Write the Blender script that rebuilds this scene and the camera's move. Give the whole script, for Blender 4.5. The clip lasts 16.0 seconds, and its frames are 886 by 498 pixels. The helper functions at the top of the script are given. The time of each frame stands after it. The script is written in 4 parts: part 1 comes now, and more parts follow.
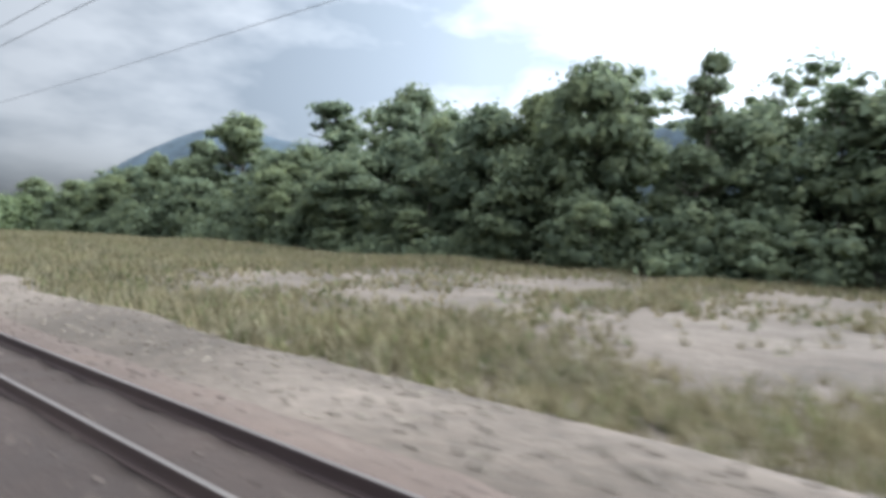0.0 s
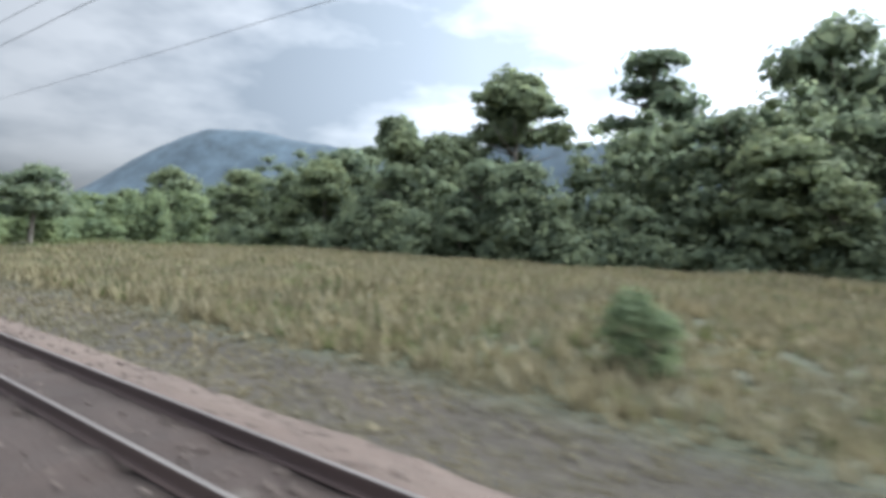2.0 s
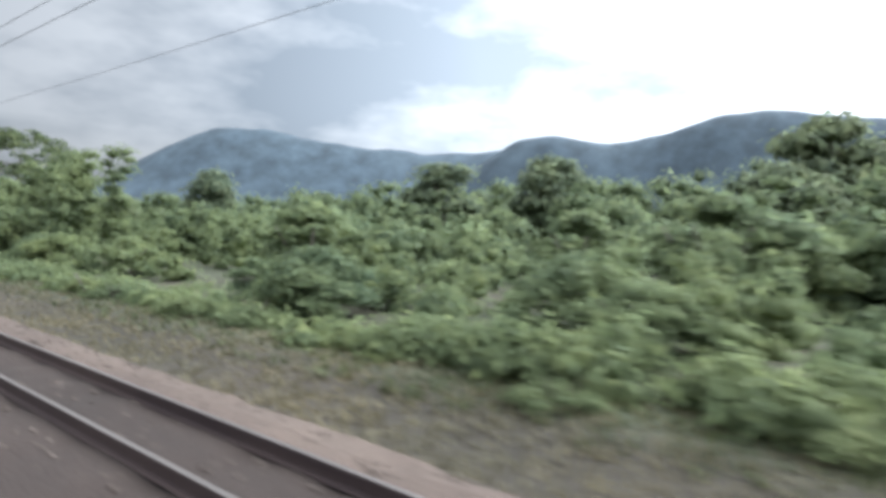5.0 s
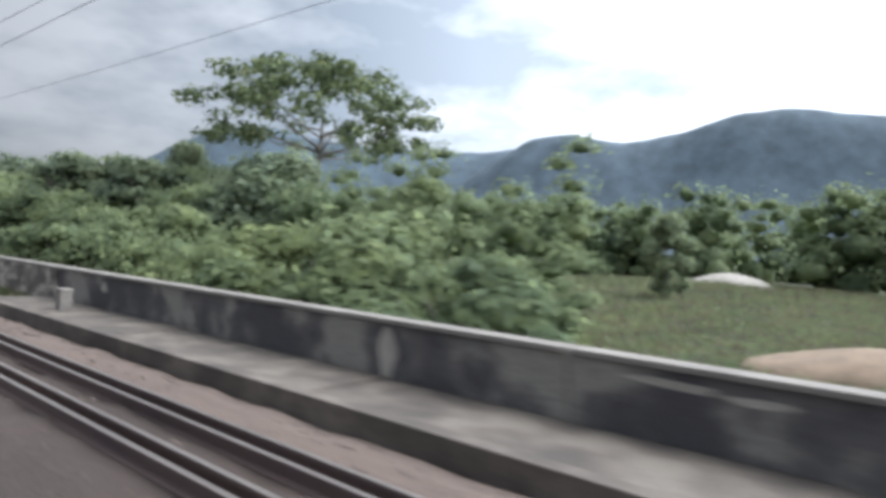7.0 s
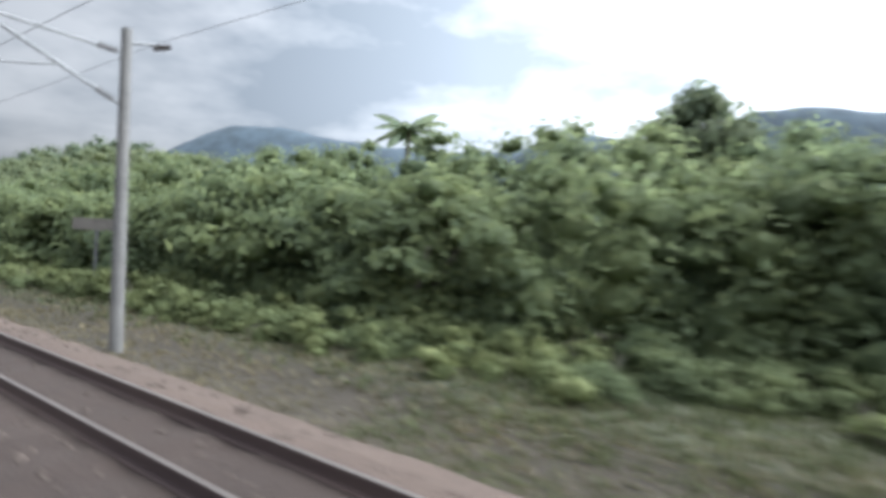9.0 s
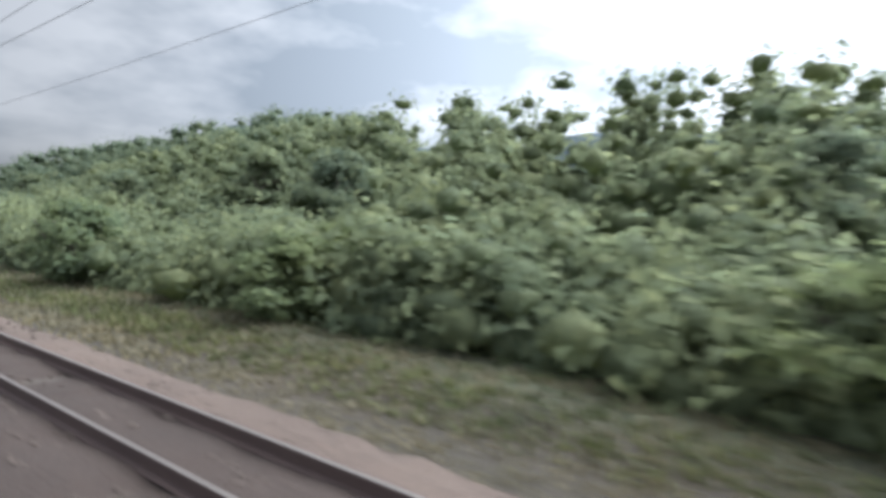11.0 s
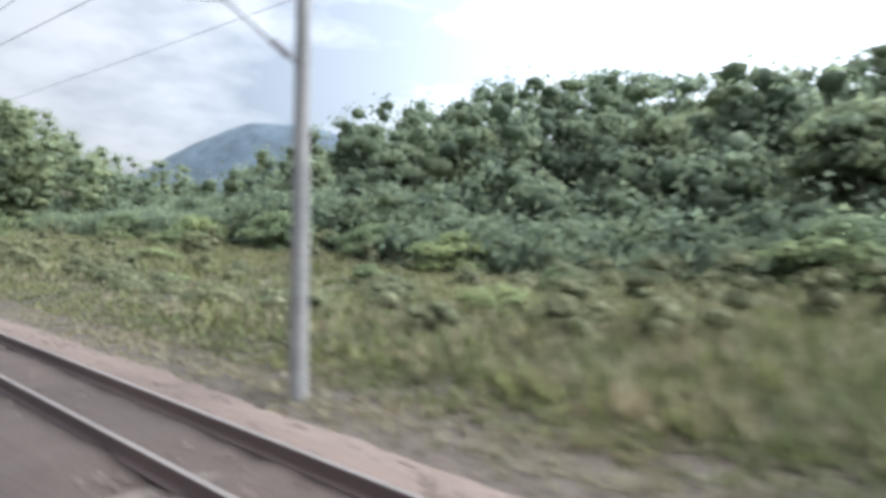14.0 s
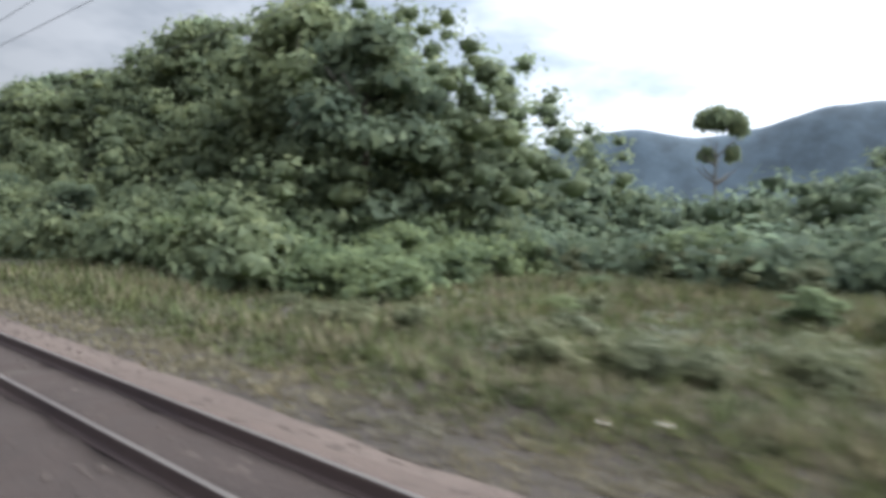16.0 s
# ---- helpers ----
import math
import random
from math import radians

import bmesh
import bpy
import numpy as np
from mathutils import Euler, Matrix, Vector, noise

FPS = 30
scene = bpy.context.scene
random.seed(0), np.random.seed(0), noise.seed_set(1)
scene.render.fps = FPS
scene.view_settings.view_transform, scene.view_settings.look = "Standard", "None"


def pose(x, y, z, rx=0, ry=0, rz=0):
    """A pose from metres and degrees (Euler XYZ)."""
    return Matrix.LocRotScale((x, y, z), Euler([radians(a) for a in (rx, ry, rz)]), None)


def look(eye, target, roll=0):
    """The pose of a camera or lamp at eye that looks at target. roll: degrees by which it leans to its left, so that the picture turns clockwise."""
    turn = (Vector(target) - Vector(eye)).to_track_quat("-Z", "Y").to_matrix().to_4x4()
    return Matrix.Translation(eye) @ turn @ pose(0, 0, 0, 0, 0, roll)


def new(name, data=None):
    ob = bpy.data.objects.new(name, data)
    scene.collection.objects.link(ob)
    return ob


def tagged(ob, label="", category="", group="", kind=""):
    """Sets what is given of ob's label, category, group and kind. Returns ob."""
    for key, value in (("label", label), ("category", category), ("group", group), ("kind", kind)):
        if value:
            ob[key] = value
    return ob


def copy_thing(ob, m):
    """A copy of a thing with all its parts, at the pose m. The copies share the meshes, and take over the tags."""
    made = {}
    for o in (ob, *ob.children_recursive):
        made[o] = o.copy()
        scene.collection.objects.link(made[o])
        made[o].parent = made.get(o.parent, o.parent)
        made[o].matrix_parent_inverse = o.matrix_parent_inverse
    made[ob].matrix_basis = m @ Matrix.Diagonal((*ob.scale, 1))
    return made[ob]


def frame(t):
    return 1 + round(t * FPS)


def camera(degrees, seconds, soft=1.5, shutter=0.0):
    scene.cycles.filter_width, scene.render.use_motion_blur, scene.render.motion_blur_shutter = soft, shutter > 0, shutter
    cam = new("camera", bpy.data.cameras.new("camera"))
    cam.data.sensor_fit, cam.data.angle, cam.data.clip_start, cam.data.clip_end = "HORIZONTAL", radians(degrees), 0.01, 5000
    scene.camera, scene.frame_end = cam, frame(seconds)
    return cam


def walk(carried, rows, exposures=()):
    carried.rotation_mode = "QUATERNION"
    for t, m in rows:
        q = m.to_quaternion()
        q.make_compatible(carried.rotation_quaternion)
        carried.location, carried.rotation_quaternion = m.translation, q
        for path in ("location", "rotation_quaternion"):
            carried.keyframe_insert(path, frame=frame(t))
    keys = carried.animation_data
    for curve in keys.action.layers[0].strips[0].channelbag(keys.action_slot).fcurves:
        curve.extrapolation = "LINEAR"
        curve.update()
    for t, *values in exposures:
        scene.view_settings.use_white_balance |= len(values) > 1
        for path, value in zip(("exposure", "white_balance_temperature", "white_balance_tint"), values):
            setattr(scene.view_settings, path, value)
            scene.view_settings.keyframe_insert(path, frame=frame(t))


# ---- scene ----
V = 33.0
cam = camera(70.0, 16.0, soft=4.0, shutter=0.7)
# the sensor is read from the top row down, so near upright things lean
scene.cycles.rolling_shutter_type, scene.cycles.rolling_shutter_duration = "TOP", 0.3


def seat(t):
    """The camera's pose in the running train: straight along +y, looking out to the right."""
    eye = Vector((0.0, V * t, 2.0))
    b = radians(50.5)
    return look(eye, eye + Vector((math.sin(b), math.cos(b), 0.0)), 3.25)


walk(cam, [(t, seat(t)) for t in (0.0, 4.0, 8.0, 12.0, 16.0)], [(0.0, 1.44, 5720, 7), (2.5, 1.46, 5740, 7), (4.2, 1.3, 5780, 7), (6.3, 1.6, 5780, 8), (7.4, 1.17, 5800, 9), (8.0, 1.64, 5900, 9), (8.6, 1.56, 5880, 9),
     (9.2, 1.36, 5800, 8), (11.3, 1.36, 5800, 9), (13.0, 1.84, 5800, 10), (15.0, 1.64, 5800, 9), (16.0, 1.28, 5770, 9)])

# ---- world and light ----
SUN_BEARING, SUN_HEIGHT = 132.0, 54.0
world = bpy.data.worlds.new("sky")
scene.world = world
world.use_nodes = True
wn, wl = world.node_tree.nodes, world.node_tree.links
wn.clear()
w_out = wn.new("ShaderNodeOutputWorld")
w_bg = wn.new("ShaderNodeBackground")
w_sky = wn.new("ShaderNodeTexSky")
w_sky.sky_type = "NISHITA"
w_sky.sun_disc = False
w_sky.sun_elevation = radians(SUN_HEIGHT)
w_sky.sun_rotation = radians(SUN_BEARING)
w_sky.air_density, w_sky.dust_density, w_sky.ozone_density = 1.0, 4.0, 1.5
w_geo = wn.new("ShaderNodeTexCoord")
w_map = wn.new("ShaderNodeMapping")
w_map.inputs["Scale"].default_value = (1.0, 1.0, 2.6)
w_noise = wn.new("ShaderNodeTexNoise")
w_noise.inputs["Scale"].default_value = 2.4
w_noise.inputs["Detail"].default_value = 5.0
w_noise.inputs["Roughness"].default_value = 0.55
w_ramp = wn.new("ShaderNodeValToRGB")
w_ramp.color_ramp.elements[0].position, w_ramp.color_ramp.elements[0].color = 0.37, (0.52, 0.56, 0.6, 1)
w_ramp.color_ramp.elements[1].position, w_ramp.color_ramp.elements[1].color = 0.57, (1.12, 1.1, 1.08, 1)
w_hsv = wn.new("ShaderNodeHueSaturation")
w_hsv.inputs["Saturation"].default_value = 0.08
w_mul = wn.new("ShaderNodeMix")
w_mul.data_type, w_mul.blend_type = "RGBA", "MULTIPLY"
w_mul.inputs[0].default_value = 1.0
wl.new(w_geo.outputs["Generated"], w_map.inputs["Vector"])
wl.new(w_map.outputs["Vector"], w_noise.inputs["Vector"])
wl.new(w_noise.outputs["Fac"], w_ramp.inputs["Fac"])
wl.new(w_sky.outputs["Color"], w_hsv.inputs["Color"])
wl.new(w_hsv.outputs["Color"], w_mul.inputs[6])
wl.new(w_ramp.outputs["Color"], w_mul.inputs[7])
# the sky is dimmed towards +y, imitating the darker slanting view through window glass
w_dot = wn.new("ShaderNodeVectorMath")
w_dot.operation = "DOT_PRODUCT"
w_dot.inputs[1].default_value = (0.0, 1.0, 0.0)
w_glow = wn.new("ShaderNodeMapRange")
for _k, _v in zip(("From Min", "From Max", "To Min", "To Max"), (0.58, 0.95, 1.0, 0.4)):
    w_glow.inputs[_k].default_value = _v
w_shade = wn.new("ShaderNodeVectorMath")
w_shade.operation = "SCALE"
wl.new(w_geo.outputs["Generated"], w_dot.inputs[0])
wl.new(w_dot.outputs["Value"], w_glow.inputs["Value"])
wl.new(w_mul.outputs[2], w_shade.inputs[0])
wl.new(w_glow.outputs[0], w_shade.inputs["Scale"])
wl.new(w_shade.outputs[0], w_bg.inputs["Color"])
w_bg.inputs["Strength"].default_value = 0.15
wl.new(w_bg.outputs["Background"], w_out.inputs["Surface"])

sun = new("sun", bpy.data.lights.new("sun", "SUN"))
sun.data.energy, sun.data.angle, sun.data.color = 3.1, radians(60), (1.0, 0.95, 0.88)
_b, _e = radians(SUN_BEARING), radians(SUN_HEIGHT)
sun_dir = Vector((math.sin(_b) * math.cos(_e), math.cos(_b) * math.cos(_e), math.sin(_e)))
sun.matrix_world = look(sun_dir * 400, (0, 0, 0))


# ---- materials ----
def material(name, rough=0.8, metal=0.0):
    m = bpy.data.materials.new(name)
    m.use_nodes = True
    b = m.node_tree.nodes["Principled BSDF"]
    b.inputs["Roughness"].default_value = rough
    b.inputs["Metallic"].default_value = metal
    return m, m.node_tree.nodes, m.node_tree.links, b


def ramp(nodes, stops):
    r = nodes.new("ShaderNodeValToRGB")
    el = r.color_ramp.elements
    while len(el) < len(stops):
        el.new(0.5)
    for e, (p, c) in zip(el, stops):
        e.position, e.color = p, (*c, 1)
    return r


def noise_node(nodes, links, coord, scale, detail=5.0, rough=0.55, stretch=(1, 1, 1)):
    mp = nodes.new("ShaderNodeMapping")
    mp.inputs["Scale"].default_value = stretch
    n = nodes.new("ShaderNodeTexNoise")
    n.inputs["Scale"].default_value, n.inputs["Detail"].default_value, n.inputs["Roughness"].default_value = scale, detail, rough
    links.new(coord, mp.inputs["Vector"])
    links.new(mp.outputs["Vector"], n.inputs["Vector"])
    return n.outputs["Fac"]


def mix(nodes, links, fac, a, b, how="MIX"):
    x = nodes.new("ShaderNodeMix")
    x.data_type, x.blend_type = "RGBA", how
    for socket, value in ((x.inputs[0], fac), (x.inputs[6], a), (x.inputs[7], b)):
        if isinstance(value, (int, float)):
            socket.default_value = value
        elif isinstance(value, tuple):
            socket.default_value = (*value, 1)
        else:
            links.new(value, socket)
    return x.outputs[2]


def bump(nodes, links, bsdf, height, strength, distance):
    b = nodes.new("ShaderNodeBump")
    b.inputs["Strength"].default_value, b.inputs["Distance"].default_value = strength, distance
    links.new(height, b.inputs["Height"])
    links.new(b.outputs["Normal"], bsdf.inputs["Normal"])


def surface(name, stops, scale, fine, rough=0.85, metal=0.0, relief=0.02, stretch=(1, 1, 1)):
    """A mottled surface: large stains by the ramp, fine grain over them, and relief."""
    m, n, l, b = material(name, rough, metal)
    pos = n.new("ShaderNodeNewGeometry").outputs["Position"]
    large = noise_node(n, l, pos, scale, 5, 0.6, stretch)
    r = ramp(n, stops)
    l.new(large, r.inputs["Fac"])
    small = noise_node(n, l, pos, fine, 3, 0.6)
    g = ramp(n, [(0.3, (0.7, 0.7, 0.7)), (0.7, (1.2, 1.2, 1.2))])
    l.new(small, g.inputs["Fac"])
    l.new(mix(n, l, 1.0, r.outputs["Color"], g.outputs["Color"], "MULTIPLY"), b.inputs["Base Color"])
    bump(n, l, b, small, 0.6, relief)
    return m


def foliage(name, dark, light, tip, through_light=0.45):
    """Leaves: each clump and each plant has its own shade between the colours; light passes through them."""
    m, n, l, b = material(name, 0.7)
    b.inputs["Specular IOR Level"].default_value = 0.15
    geo = n.new("ShaderNodeNewGeometry")
    info = n.new("ShaderNodeObjectInfo")
    r = ramp(n, [(0.0, dark), (0.65, light), (1.0, tip)])
    l.new(geo.outputs["Random Per Island"], r.inputs["Fac"])
    v = ramp(n, [(0.0, (0.85, 0.88, 0.92)), (0.5, (1.0, 1.0, 1.0)), (1.0, (1.14, 1.1, 0.98))])
    l.new(info.outputs["Random"], v.inputs["Fac"])
    c = mix(n, l, 1.0, r.outputs["Color"], v.outputs["Color"], "MULTIPLY")
    big = noise_node(n, l, geo.outputs["Position"], 0.45, 3)
    v2 = ramp(n, [(0.3, (0.84, 0.88, 0.93)), (0.7, (1.14, 1.1, 1.0))])
    l.new(big, v2.inputs["Fac"])
    c = mix(n, l, 1.0, c, v2.outputs["Color"], "MULTIPLY")
    fine = noise_node(n, l, geo.outputs["Position"], 4.5, 4, 0.7)
    v3 = ramp(n, [(0.34, (0.86, 0.87, 0.88)), (0.66, (1.12, 1.1, 1.07))])
    l.new(fine, v3.inputs["Fac"])
    c = mix(n, l, 1.0, c, v3.outputs["Color"], "MULTIPLY")
    bump(n, l, b, fine, 0.4, 0.15)
    l.new(c, b.inputs["Base Color"])
    t = n.new("ShaderNodeBsdfTranslucent")
    l.new(c, t.inputs["Color"])
    s = n.new("ShaderNodeMixShader")
    s.inputs[0].default_value = through_light
    out = n["Material Output"]
    l.new(b.outputs[0], s.inputs[1])
    l.new(t.outputs[0], s.inputs[2])
    l.new(s.outputs[0], out.inputs["Surface"])
    return m


LEAF_FOREST = foliage("forest_leaves", (0.14, 0.176, 0.122), (0.18, 0.22, 0.142), (0.22, 0.255, 0.156), 0.6)
LEAF_BUSH = foliage("bush_leaves", (0.138, 0.176, 0.108), (0.178, 0.225, 0.124), (0.225, 0.268, 0.142), 0.6)
LEAF_LIGHT = foliage("shrub_leaves", (0.145, 0.18, 0.095), (0.178, 0.215, 0.112), (0.212, 0.245, 0.13), 0.5)
LEAF_DULL = foliage("dull_shrub_leaves", (0.105, 0.118, 0.07), (0.135, 0.148, 0.09), (0.168, 0.172, 0.112), 0.45)
LEAF_OPEN = foliage("open_crown_leaves", (0.064, 0.088, 0.048), (0.12, 0.152, 0.08), (0.192, 0.216, 0.112))
GRASS_DRY = foliage("dry_grass", (0.132, 0.123, 0.083), (0.16, 0.147, 0.105), (0.195, 0.178, 0.133), 0.35)
GRASS_GREEN = foliage("green_grass", (0.0648, 0.0792, 0.036), (0.108, 0.126, 0.0576), (0.158, 0.166, 0.0864), 0.3)
BARK = surface("bark", [(0.3, (0.1, 0.085, 0.07)), (0.7, (0.22, 0.2, 0.17))], 2.0, 30, 0.9, relief=0.03)
CONCRETE = surface("aged_concrete", [(0.44, (0.0408, 0.0381, 0.0408)), (0.52, (0.0748, 0.07, 0.068)), (0.58, (0.163, 0.153, 0.136))], 0.55, 25, 0.9, relief=0.01)
COPING = surface("pale_concrete", [(0.35, (0.115, 0.104, 0.094)), (0.7, (0.175, 0.162, 0.145))], 1.2, 25, 0.9, relief=0.01)
SLAB = surface("walkway_concrete", [(0.38, (0.04, 0.033, 0.028)), (0.5, (0.065, 0.054, 0.045)), (0.62, (0.105, 0.09, 0.075))], 1.0, 20, 0.9, relief=0.01)
POLE = surface("pole_concrete", [(0.3, (0.12, 0.12, 0.118)), (0.7, (0.18, 0.177, 0.17))], 1.5, 30, 0.8, relief=0.005)
STEEL = surface("galvanised_steel", [(0.3, (0.132, 0.138, 0.144)), (0.7, (0.198, 0.204, 0.21))], 3, 40, 0.5, 0.6, relief=0.002)
RAIL_SIDE = surface("rusty_rail", [(0.3, (0.0562, 0.0375, 0.0375)), (0.7, (0.106, 0.0725, 0.0625))], 2, 40, 0.75, 0.2, relief=0.003, stretch=(1, 0.1, 1))
RAIL_TOP = surface("worn_rail_head", [(0.3, (0.15, 0.13, 0.12)), (0.7, (0.21, 0.19, 0.175))], 2, 40, 0.45, 0.7, relief=0.001, stretch=(1, 0.1, 1))
def ballast_material():
    """Crushed stone, browner with rust and brake dust between the rails, cleaner on the shoulder."""
    m, n, l, b = material("ballast", 0.95)
    pos = n.new("ShaderNodeNewGeometry").outputs["Position"]
    sep = n.new("ShaderNodeSeparateXYZ")
    l.new(pos, sep.inputs[0])
    large = noise_node(n, l, pos, 0.5, 5, 0.6, (1, 0.5, 1))
    clean = ramp(n, [(0.3, (0.066, 0.047, 0.038)), (0.7, (0.098, 0.072, 0.058))])
    rusty = ramp(n, [(0.3, (0.021, 0.0135, 0.0105)), (0.7, (0.036, 0.024, 0.019))])
    l.new(large, clean.inputs["Fac"])
    l.new(large, rusty.inputs["Fac"])
    w = n.new("ShaderNodeMapRange")
    w.interpolation_type = "SMOOTHSTEP"
    for k, v in zip(("From Min", "From Max", "To Min", "To Max"), (3.8, 4.25, 0, 1)):
        w.inputs[k].default_value = v
    l.new(sep.outputs["X"], w.inputs["Value"])
    c = mix(n, l, w.outputs[0], rusty.outputs["Color"], clean.outputs["Color"])
    small = noise_node(n, l, pos, 22, 3, 0.6)
    g = ramp(n, [(0.3, (0.65, 0.65, 0.65)), (0.7, (1.25, 1.25, 1.25))])
    l.new(small, g.inputs["Fac"])
    l.new(mix(n, l, 1.0, c, g.outputs["Color"], "MULTIPLY"), b.inputs["Base Color"])
    bump(n, l, b, small, 0.7, 0.05)
    return m


BALLAST = ballast_material()
CLOD = surface("dry_sand_clod", [(0.3, (0.1, 0.085, 0.066)), (0.7, (0.165, 0.142, 0.116))], 1.5, 30, 0.95, relief=0.01)
SAND = surface("pale_sand", [(0.3, (0.11, 0.078, 0.052)), (0.7, (0.19, 0.138, 0.095))], 0.9, 12, 0.95, relief=0.05)
STONE = surface("ballast_stone", [(0.3, (0.055, 0.042, 0.035)), (0.7, (0.1, 0.08, 0.068))], 1.5, 40, 0.9, relief=0.01)
PORCELAIN = surface("dark_insulator", [(0.3, (0.05, 0.04, 0.04)), (0.7, (0.09, 0.07, 0.06))], 5, 40, 0.3, relief=0.001)
PLATE = surface("pale_plate", [(0.3, (0.6, 0.55, 0.5)), (0.7, (0.75, 0.68, 0.62))], 3, 30, 0.6, relief=0.001)
# forest colour shifted to blue-grey: the haze of distance is put into it
HILL = surface("hazy_hill_forest", [(0.3, (0.042, 0.062, 0.082)), (0.7, (0.056, 0.079, 0.1))], 0.006, 0.012, 1.0, relief=1.0)


def ground_material():
    m, n, l, b = material("soil_and_turf", 0.95)
    pos = n.new("ShaderNodeNewGeometry").outputs["Position"]
    sep = n.new("ShaderNodeSeparateXYZ")
    l.new(pos, sep.inputs[0])
    big = noise_node(n, l, pos, 0.16, 6, 0.62, (1, 0.6, 1))
    small = noise_node(n, l, pos, 3.5, 5, 0.65)
    turf = ramp(n, [(0.34, (0.035, 0.043, 0.021)), (0.52, (0.047, 0.049, 0.028)), (0.66, (0.058, 0.05, 0.034)), (0.78, (0.074, 0.061, 0.047))])
    l.new(big, turf.inputs["Fac"])
    sand = ramp(n, [(0.38, (0.048, 0.037, 0.0275)), (0.47, (0.069, 0.054, 0.042)), (0.62, (0.118, 0.095, 0.077))])
    l.new(big, sand.inputs["Fac"])

    def band(socket, low, high, value_low, value_high):
        r = n.new("ShaderNodeMapRange")
        r.interpolation_type = "SMOOTHSTEP"
        for k, v in zip(("From Min", "From Max", "To Min", "To Max"), (low, high, value_low, value_high)):
            r.inputs[k].default_value = v
        l.new(socket, r.inputs["Value"])
        return r.outputs[0]

    # the bare sandy ground lies at the start of the line
    c = mix(n, l, band(sep.outputs["Y"], 44, 60, 1, 0), turf.outputs["Color"], sand.outputs["Color"])
    # bare brown soil beside the track
    soil = ramp(n, [(0.35, (0.02, 0.0142, 0.01)), (0.6, (0.033, 0.0238, 0.0172))])
    l.new(big, soil.inputs["Fac"])
    c = mix(n, l, band(sep.outputs["X"], 7.6, 9.4, 0.85, 0), c, soil.outputs["Color"])
    # the bank was cut into red-brown earth
    earth = ramp(n, [(0.35, (0.025, 0.0188, 0.0138)), (0.62, (0.041, 0.031, 0.023))])
    l.new(big, earth.inputs["Fac"])
    cut = n.new("ShaderNodeMath")
    cut.operation = "MULTIPLY"
    l.new(band(sep.outputs["Y"], 420, 432, 0, 0.9), cut.inputs[0])
    l.new(band(sep.outputs["X"], 11.5, 15.5, 1, 0), cut.inputs[1])
    c = mix(n, l, cut.outputs[0], c, earth.outputs["Color"])
    g = ramp(n, [(0.3, (0.7, 0.7, 0.7)), (0.7, (1.25, 1.25, 1.25))])
    l.new(small, g.inputs["Fac"])
    c = mix(n, l, band(sep.outputs["Y"], 44, 56, 1, 0), c, sand.outputs["Color"])
    l.new(mix(n, l, 1.0, c, g.outputs["Color"], "MULTIPLY"), b.inputs["Base Color"])
    bump(n, l, b, small, 0.7, 0.08)
    return m


GROUND = ground_material()


# ---- mesh helpers ----
def mesh_of(name, verts, faces, mat, smooth=False):
    me = bpy.data.meshes.new(name)
    me.from_pydata([tuple(v) for v in verts], [], [tuple(f) for f in faces])
    me.materials.append(mat)
    if smooth:
        me.shade_smooth()
    me.update()
    return me


def part(name, bm, mat, parent=None, label=""):
    """Links a bmesh, or a mesh, as one object under its thing."""
    if isinstance(bm, bpy.types.Mesh):
        me = bm
    else:
        me = bpy.data.meshes.new(name)
        bm.to_mesh(me)
        bm.free()
        me.materials.append(mat)
    ob = new(name, me)
    if parent:
        ob.parent = parent
    return tagged(ob, label)


def add_box(bm, lo, hi, bevel=0.0):
    r = bmesh.ops.create_cube(bm, size=1.0)
    lo, hi = Vector(lo), Vector(hi)
    for v in r["verts"]:
        v.co = Vector([(a + b) / 2 + c * (b - a) for a, b, c in zip(lo, hi, v.co)])
    if bevel:
        edges = list({e for v in r["verts"] for e in v.link_edges})
        bmesh.ops.bevel(bm, geom=edges, offset=bevel, segments=2, affect="EDGES", profile=0.5)
    return bm


def tube(bm, path, radii, sides=8):
    """A tapered tube along a path of points, closed at both ends."""
    rings = []
    for i, (p, r) in enumerate(zip(path, radii)):
        d = (Vector(path[min(i + 1, len(path) - 1)]) - Vector(path[max(i - 1, 0)])).normalized()
        u = d.orthogonal().normalized()
        w = d.cross(u)
        rings.append([bm.verts.new(Vector(p) + (u * math.cos(a) + w * math.sin(a)) * r) for a in (2 * math.pi * k / sides for k in range(sides))])
    for a, b in zip(rings, rings[1:]):
        for k in range(sides):
            bm.faces.new((a[k], a[(k + 1) % sides], b[(k + 1) % sides], b[k]))
    bm.faces.new(rings[0][::-1])
    bm.faces.new(rings[-1])
    return bm


def smooth01(a, b, v):
    t = np.clip((np.asarray(v, float) - a) / (b - a), 0, 1)
    return t * t * (3 - 2 * t)


WAVES = [(np.cos(a), np.sin(a), k, p) for a, k, p in zip(np.random.RandomState(4).uniform(0, 6.28, 14), np.geomspace(0.05, 2.2, 14), np.random.RandomState(5).uniform(0, 6.28, 14))]


def rough(x, y, low=0, high=14):
    return sum(np.sin((cx * x + cy * y) * k + p) / (1 + 2.2 * k) for cx, cy, k, p in WAVES[low:high]) / 2.2


